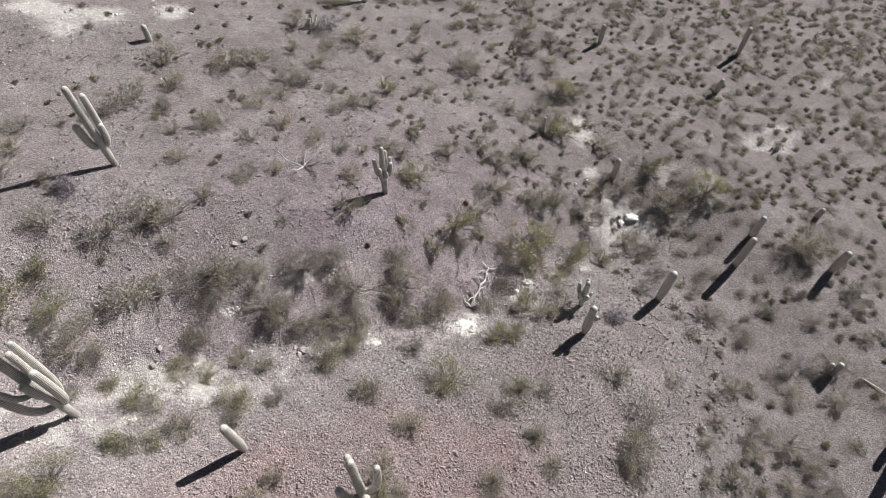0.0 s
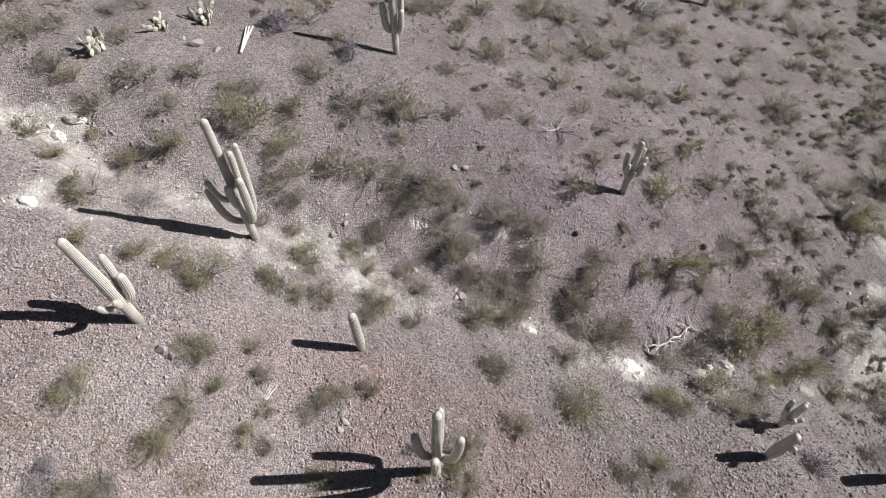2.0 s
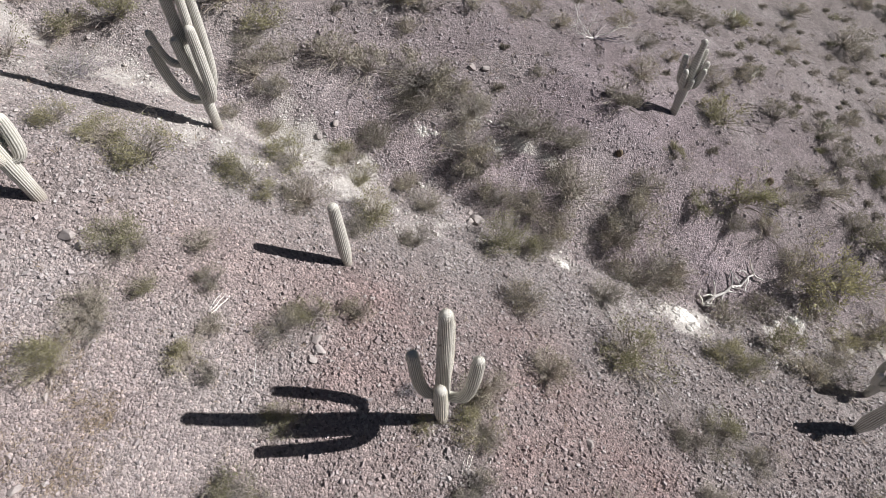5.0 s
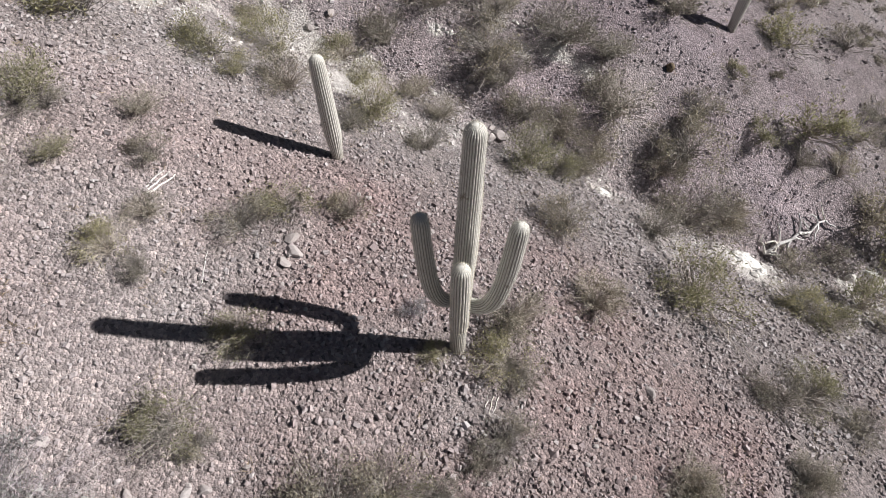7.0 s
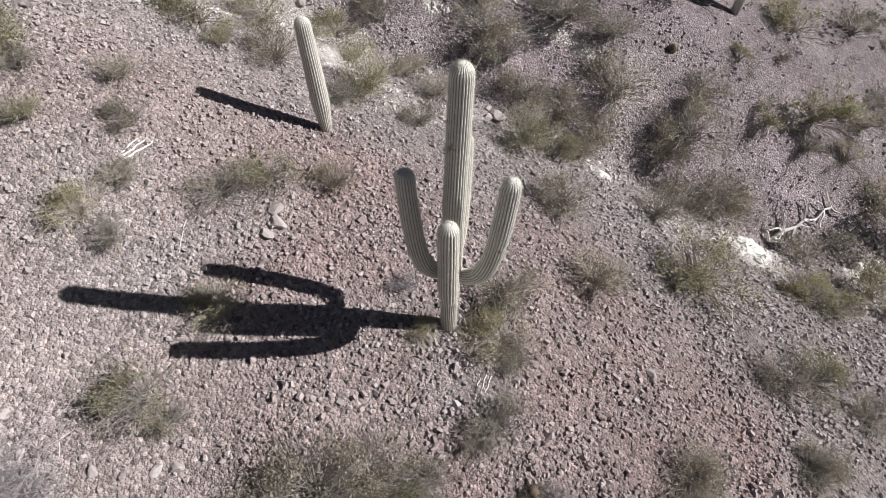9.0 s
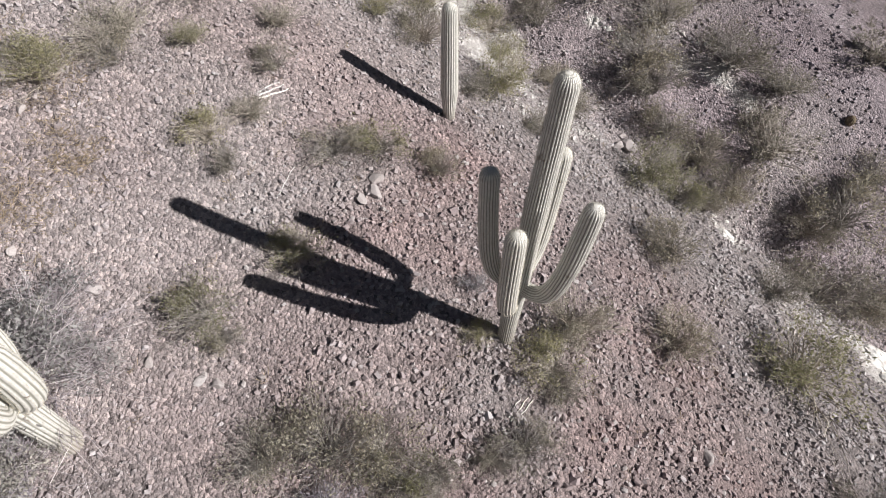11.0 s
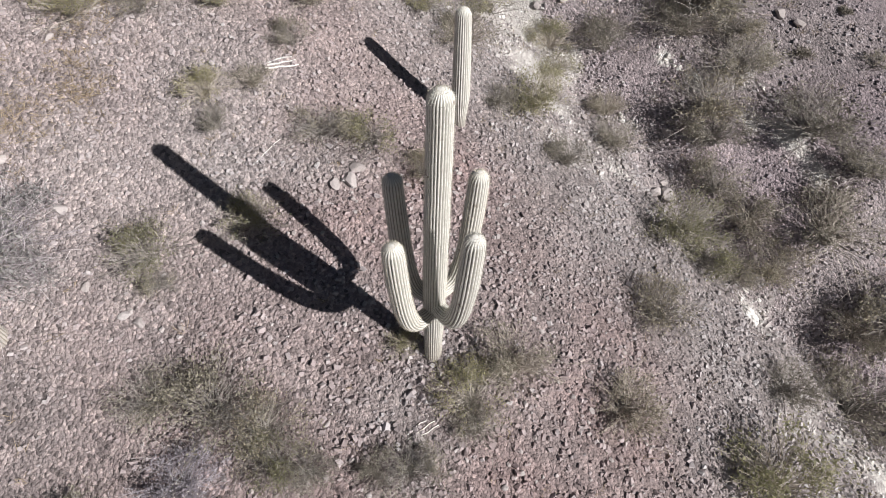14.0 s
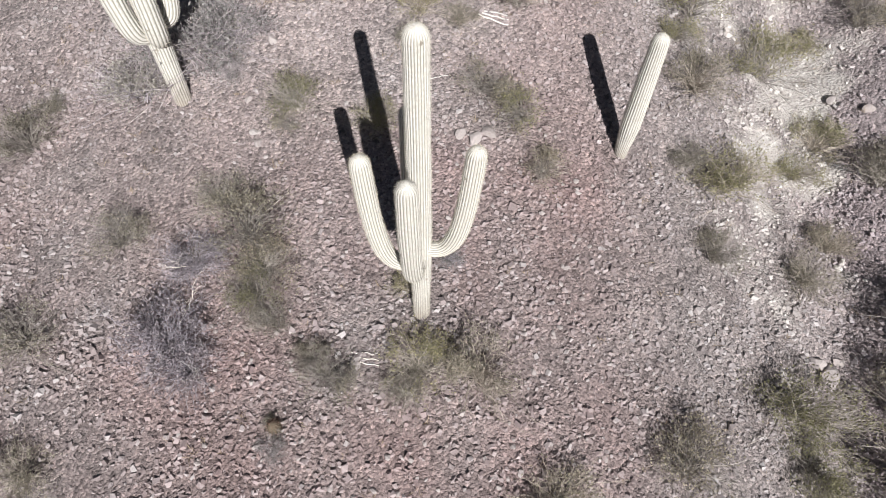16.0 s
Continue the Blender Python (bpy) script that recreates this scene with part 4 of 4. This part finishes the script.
def dead_shrub(x, y, size, seed, up=0.35, limbs=7, label="bleached dead shrub with bare spreading branches", name="dead_shrub", thick=0.028, pale=False):
    """Bare branches that fork twice."""
    r = random.Random(seed)
    root = tagged(new(name), label, "dead shrub", "dead wood")
    root.location = (x, y, height(x, y) - 0.02)
    for i in range(limbs):
        soup = Soup()

        def grow(p, way, length, thick, level):
            pts = [p]
            for k in range(4):
                way = (way + rand_way(r, -0.5, 0.5) * 0.35).normalized()
                q = pts[-1] + way * length / 4
                q.z = max(q.z, 0.0)
                pts.append(q)
            soup.stick(pts, thick, thick * 0.4, 5 if level == 0 else 3)
            if level < 3:
                for _ in range(3):
                    grow(r.choice(pts[1:]), (way + rand_way(r, -0.5, 0.8) * 0.9).normalized(), length * 0.58, thick * 0.5, level + 1)

        a = math.tau * i / limbs + r.uniform(-0.4, 0.4)
        grow(Vector((0, 0, 0)), Vector((math.cos(a), math.sin(a), up)).normalized(), size * r.uniform(0.7, 1.0), size * thick, 0)
        part_of("branch", soup.mesh("branch", DEAD_WOOD if pale or i % (6 if limbs > 10 else 2) == 1 else DEAD_TWIG), root)


dead_shrub(-7.6, 22.3, 1.3, 71)
dead_shrub(-0.35, 0.9, 0.8, 73, 0.6, 14, "lilac-grey dead shrub with bare tangled branches", "dead_shrub", 0.014)
dead_shrub(-1.55, 0.55, 0.65, 74, 0.6, 12, "lilac-grey dead shrub with bare tangled branches", "dead_shrub", 0.014)


def stick(x, y, bearing, length, thick, label, name="fallen_stick", count=1):
    r = random.Random(int(x * 100))
    root = tagged(new(name), label, "dead wood", "dead wood")
    root.location = (x, y, height(x, y))
    for i in range(count):
        a = radians(bearing + i * 4)
        way = Vector((math.cos(a), math.sin(a), 0))
        across = Vector((-way.y, way.x, 0)) * 0.07 * (i - (count - 1) / 2)
        pts = []
        for k in range(6):
            q = way * length * (k / 5 - 0.5) * (1 - 0.1 * i) + across + Vector((r.gauss(0, 0.008), r.gauss(0, 0.008), 0))
            q.z = height(x + q.x, y + q.y) - root.location.z + thick * 1.2
            pts.append(q)
        soup = Soup()
        soup.stick(pts, thick, thick * 0.6, 6)
        part_of("rib", soup.mesh("rib", DEAD_WOOD), root)


stick(-1.5, 4.0, 107, 0.55, 0.012, "bleached ribs of a dead cactus lying on the gravel", "dead_cactus_ribs", 3)
stick(-8.0, 3.0, 99, 0.6, 0.018, "bleached ribs of a dead cactus lying on the gravel", "dead_cactus_ribs", 3)
stick(-6.4, 2.46, 130, 0.68, 0.012, "thin pale stick on the gravel")
stick(-20.5, 14.4, 121, 2.1, 0.06, "pale dead cactus ribs lying beside brush", "dead_cactus_ribs", 3)

def fallen_branch(points, seed):
    """A bleached branch that lies along the ground and forks."""
    r = random.Random(seed)
    x0, y0 = points[0]
    root = tagged(new("fallen_branch"), "white fallen branch with broken forks in the gully", "dead wood", "dead wood")
    root.location = (x0, y0, height(x0, y0))

    def laid(x, y, lift):
        return Vector((x - x0, y - y0, height(x, y) - root.location.z + lift))

    stem = Soup()
    stem.stick([laid(x, y, 0.10 + 0.05 * (i % 2)) for i, (x, y) in enumerate(points)], 0.06, 0.03, 7)
    part_of("stem", stem.mesh("stem", DEAD_WOOD), root)
    for i in range(16):
        x, y = points[i % len(points)]
        a = r.uniform(0, math.tau)
        fork = Soup()
        pts = [laid(x, y, 0.1)]
        for k in range(3):
            a += r.gauss(0, 0.5)
            x, y = x + 0.17 * math.cos(a), y + 0.17 * math.sin(a)
            pts.append(laid(x, y, 0.12 + 0.1 * r.random()))
        fork.stick(pts, 0.045, 0.02, 5)
        part_of("fork", fork.mesh("fork", DEAD_WOOD), root)


fallen_branch([(1.72, 16.2), (1.95, 16.7), (2.2, 17.1), (2.32, 17.5), (2.62, 17.85), (2.7, 18.35), (2.86, 18.65)], 9)
stick(23.75, 12.0, -50, 1.3, 0.05, "pale fallen log on the lower slope", "fallen_log")

# ---------------------------------------------------------------- rocks
def rock_mesh(seed, material, sub=2):
    r = random.Random(seed)
    bm = bmesh.new()
    bmesh.ops.create_icosphere(bm, subdivisions=sub, radius=1.0)
    planes = [(rand_way(r, -1, 1), r.uniform(0.40, 0.8)) for _ in range(11)]
    for v in bm.verts:
        for n, d in planes:
            over = v.co.dot(n) - d
            if over > 0:
                v.co -= n * over
        v.co *= 1 + 0.05 * noise.noise(v.co * 2.5 + Vector((seed, 0, 0)))
        v.co = Vector((v.co.x * 1.15, v.co.y * 0.92, v.co.z * 0.72))
    me = bpy.data.meshes.new("rock")
    bm.to_mesh(me)
    bm.free()
    me.materials.append(material)
    return me


ROCKS = [rock_mesh(i, STONE_PIECE) for i in range(6)]
WHITE_ROCKS = [rock_mesh(30 + i, CALICHE, 1) for i in range(7)]
PEBBLES = [rock_mesh(50 + i, STONE_PIECE, 1) for i in range(10)]


def rock(x, y, size, meshes, label, r, group):
    ob = tagged(new("rock", r.choice(meshes)), label, "rock", group)
    s = size * r.uniform(0.9, 1.1)
    ob.location = (x, y, height(x, y) + s * 0.12)
    ob.rotation_euler = (r.uniform(-0.3, 0.3), r.uniform(-0.3, 0.3), r.uniform(0, math.tau))
    ob.scale = (s, s, s)


pick = random.Random(31)
for x, y, size in [(-10.95, 1.8, 0.23), (-10.62, 1.86, 0.17), (-10.46, 2.16, 0.2), (-5.99, 3.96, 0.17), (-5.75, 3.77, 0.2), (-5.71, 3.48, 0.15), (0.61, 6.71, 0.15), (-3.85, 0.2, 0.14), (-3.98, 0.02, 0.1),
                   (-6.27, 1.97, 0.07), (-4.49, -0.48, 0.09), (-5.71, -0.74, 0.12), (-6.36, 11.56, 0.27), (-6.44, 11.3, 0.2), (-9.31, 16.35, 0.22), (-9.73, 15.95, 0.21),
                   (-7.49, -1.95, 0.11), (-6.54, -1.44, 0.09), (-11.93, 2.36, 0.11), (-21.4, 12.42, 0.34), (-20.7, 12.9, 0.2), (-22.0, 12.2, 0.18), (-1.38, 3.9, 0.12), (-8.46, -0.61, 0.08), (-4.56, 6.23, 0.09)]:
    rock(x, y, size, ROCKS, "angular grey-brown rock half sunk in gravel", pick, "loose rocks")
for cx, cy, r in CHALK_SPOTS:
    for _ in range(4 if r < 0.7 else 6):
        x, y = pick.gauss(cx, r * 0.7), pick.gauss(cy, r * 0.7)
        rock(x, y, pick.choice((0.04, 0.045, 0.06, 0.1)) * (1 + 0.6 * r), WHITE_ROCKS, "white caliche rock beside the wash", pick, "white rocks")

for i in range(22):
    f = i / 21
    rock(-9.75 + 1.3 * f + pick.gauss(0, 0.06), 12.45 + 0.95 * f + pick.gauss(0, 0.06), pick.uniform(0.05, 0.1), WHITE_ROCKS, "white caliche rock in a broken ledge above the wash", pick, "white rocks")
    if i % 2:
        rock(-8.3 + 0.9 * f + pick.gauss(0, 0.08), 14.6 + 0.7 * f + pick.gauss(0, 0.08), pick.uniform(0.05, 0.09), WHITE_ROCKS, "white caliche rock in a broken ledge above the wash", pick, "white rocks")


def gravel(name, label, boxes, seed):
    """Thousands of angular stones in one mesh. boxes: (x0, x1, y0, y1, how many, smallest, largest)."""
    g = np.random.default_rng(seed)
    ico = np.array([(x, y, z) for x in (-0.62, 0.62) for y in (-0.62, 0.62) for z in (-0.62, 0.62)])
    tri = np.array([(0, 1, 3), (0, 3, 2), (4, 6, 7), (4, 7, 5), (0, 4, 5), (0, 5, 1), (2, 3, 7), (2, 7, 6), (0, 2, 6), (0, 6, 4), (1, 5, 7), (1, 7, 3)])
    places, sizes = [], []
    for x0, x1, y0, y1, many, small, large in boxes:
        u = np.stack([g.uniform(x0, x1, many), g.uniform(y0, y1, many)], 1)
        clump = field(u[:, 0], u[:, 1], 0.7, 60.0) + 0.5 * field(u[:, 0], u[:, 1], 2.2, 66.0)
        near = (u[:, 0] > -10) & (u[:, 0] < 3) & (u[:, 1] > -3.5) & (u[:, 1] < 10.5) & (small > 0.038)
        u = u[(clump + g.uniform(-0.5, 0.5, many) > -0.3) & ~(near & (g.random(many) < 0.6))]
        soft = np.exp(-(np.hypot(u[:, 0] + 4.5, u[:, 1] + 0.8) / 2.6) ** 2) + 0.7 * dust(u[:, 0], u[:, 1])
        keep = g.random(len(u)) > 0.6 * np.clip(soft, 0, 1)
        keep &= g.random(len(u)) > (0.55 if small < 0.06 else 0.72) * (from_gully(u[:, 0], u[:, 1]) > 1.5)
        keep &= g.random(len(u)) > 0.85 * np.clip((chalk(u[:, 0], u[:, 1]) - 0.45) / 0.3, 0, 1)
        u, soft = u[keep], soft[keep]
        places.append(u)
        sizes.append(small * (large / small) ** (g.random(len(u)) ** 1.4) * (1 - 0.25 * np.clip(soft, 0, 1)))
    places, sizes = np.concatenate(places), np.concatenate(sizes)
    n = len(places)
    zs = heights(places[:, 0], places[:, 1])
    q = g.normal(size=(n, 4))
    q /= np.linalg.norm(q, axis=1, keepdims=True)
    w, x, y, z = q.T
    turn = np.stack([1 - 2 * (y * y + z * z), 2 * (x * y - z * w), 2 * (x * z + y * w), 2 * (x * y + z * w), 1 - 2 * (x * x + z * z), 2 * (y * z - x * w),
                     2 * (x * z - y * w), 2 * (y * z + x * w), 1 - 2 * (x * x + y * y)], 1).reshape(n, 3, 3)
    shape = ico[None] * g.uniform(0.65, 1.1, (n, 8, 1)) * np.stack([g.uniform(0.9, 1.35, n), g.uniform(0.75, 1.0, n), g.uniform(0.55, 0.9, n)], 1)[:, None, :]
    shape = shape + g.uniform(-0.24, 0.24, shape.shape)
    verts = np.einsum("nij,nkj->nki", turn, shape) * (sizes / 2)[:, None, None]
    verts[:, :, 2] *= 0.72
    verts += np.stack([places[:, 0], places[:, 1], zs + sizes * 0.24], 1)[:, None, :]
    faces = (tri[None] + 8 * np.arange(n)[:, None, None]).reshape(-1, 3)
    pale, red, dusty, lilac = (np.repeat(f(places[:, 0], places[:, 1]), 8) for f in (chalk, redness, dust, mauve))
    me = mesh_of(name, verts.reshape(-1, 3), faces, STONES, {"chalk": pale, "redness": red, "dust": dusty, "mauve": lilac})
    tagged(new(name, me), label, "gravel", kind="stuff")


gravel("gravel", "dense angular red-brown gravel covering the slope",
       [(-10.5, 3.5, -4, 11, 62000, 0.042, 0.135), (-18, 9, -6, 19, 66000, 0.055, 0.16), (-28, 16, -6, 36, 54000, 0.07, 0.2)], 90)



def outcrop(x, y, long, wide, bearing, seed):
    """A knobbly white ledge of caliche that breaks out of the bank."""
    r = random.Random(seed)
    bm = bmesh.new()
    bmesh.ops.create_icosphere(bm, subdivisions=4, radius=1.0)
    for v in bm.verts:
        p = v.co.copy()
        lump = 1 + 0.28 * noise.noise(p * 1.7 + Vector((seed, 0, 0))) + 0.2 * abs(noise.noise(p * 4.3 + Vector((0, seed, 0)))) + 0.08 * noise.noise(p * 9.0)
        v.co = Vector((p.x * long * lump, p.y * wide * lump, p.z * 0.17 * lump))
    me = bpy.data.meshes.new("caliche_ledge")
    bm.to_mesh(me)
    bm.free()
    me.materials.append(CALICHE)
    ob = tagged(new("caliche_ledge", me), "knobbly bright white caliche ledge in the gully bank", "rock", "white rocks")
    ob.location = (x, y, height(x, y) + 0.02)
    ob.rotation_euler = (0.0, math.atan(0.35), radians(bearing))


for i, (x, y, long, wide, bearing) in enumerate([(1.27, 14.38, 0.52, 0.34, 20), (1.75, 14.3, 0.25, 0.16, 60), (5.19, 18.36, 0.36, 0.2, 10), (4.45, 17.5, 0.2, 0.13, 40), (-3.15, 12.36, 0.3, 0.14, 30),
                                                 (13.6, 25.4, 0.55, 0.34, 20), (12.7, 24.9, 0.3, 0.2, 70), (-21.4, 5.45, 0.3, 0.2, 0), (-21.5, 6.35, 0.36, 0.22, 50), (-18.25, 2.68, 0.3, 0.2, 20)]):
    outcrop(x, y, long, wide, bearing, 5 + i)


def gully_rubble():
    """Dark angular blocks along the bed of the gully."""
    r = random.Random(44)
    for _ in range(85):
        x = r.uniform(-12, 9)
        y = 15.114 + 0.585 * x + 0.00593 * x * x + r.gauss(0.5, 0.8)
        rock(x, y, 0.05 + 0.13 * r.random() ** 3, ROCKS, "angular dark rock lying in the gully bed", r, "gully rocks")


gully_rubble()

# ---------------------------------------------------------------- single stones on the ground beside the tall saguaro
pick = random.Random(77)
for i in range(280):
    a, d = pick.uniform(0, math.tau), 0.5 + 4.0 * math.sqrt(pick.random())
    x, y = -2.6 + d * math.cos(a), 4.2 + d * math.sin(a)
    s = pick.uniform(0.035, 0.075)
    ob = part_of("stone", pick.choice(PEBBLES), ground)
    ob.location = (x, y, height(x, y) + s * 0.3)
    ob.rotation_euler = (pick.uniform(-0.5, 0.5), pick.uniform(-0.5, 0.5), pick.uniform(0, math.tau))
    ob.scale = (s, s, s)
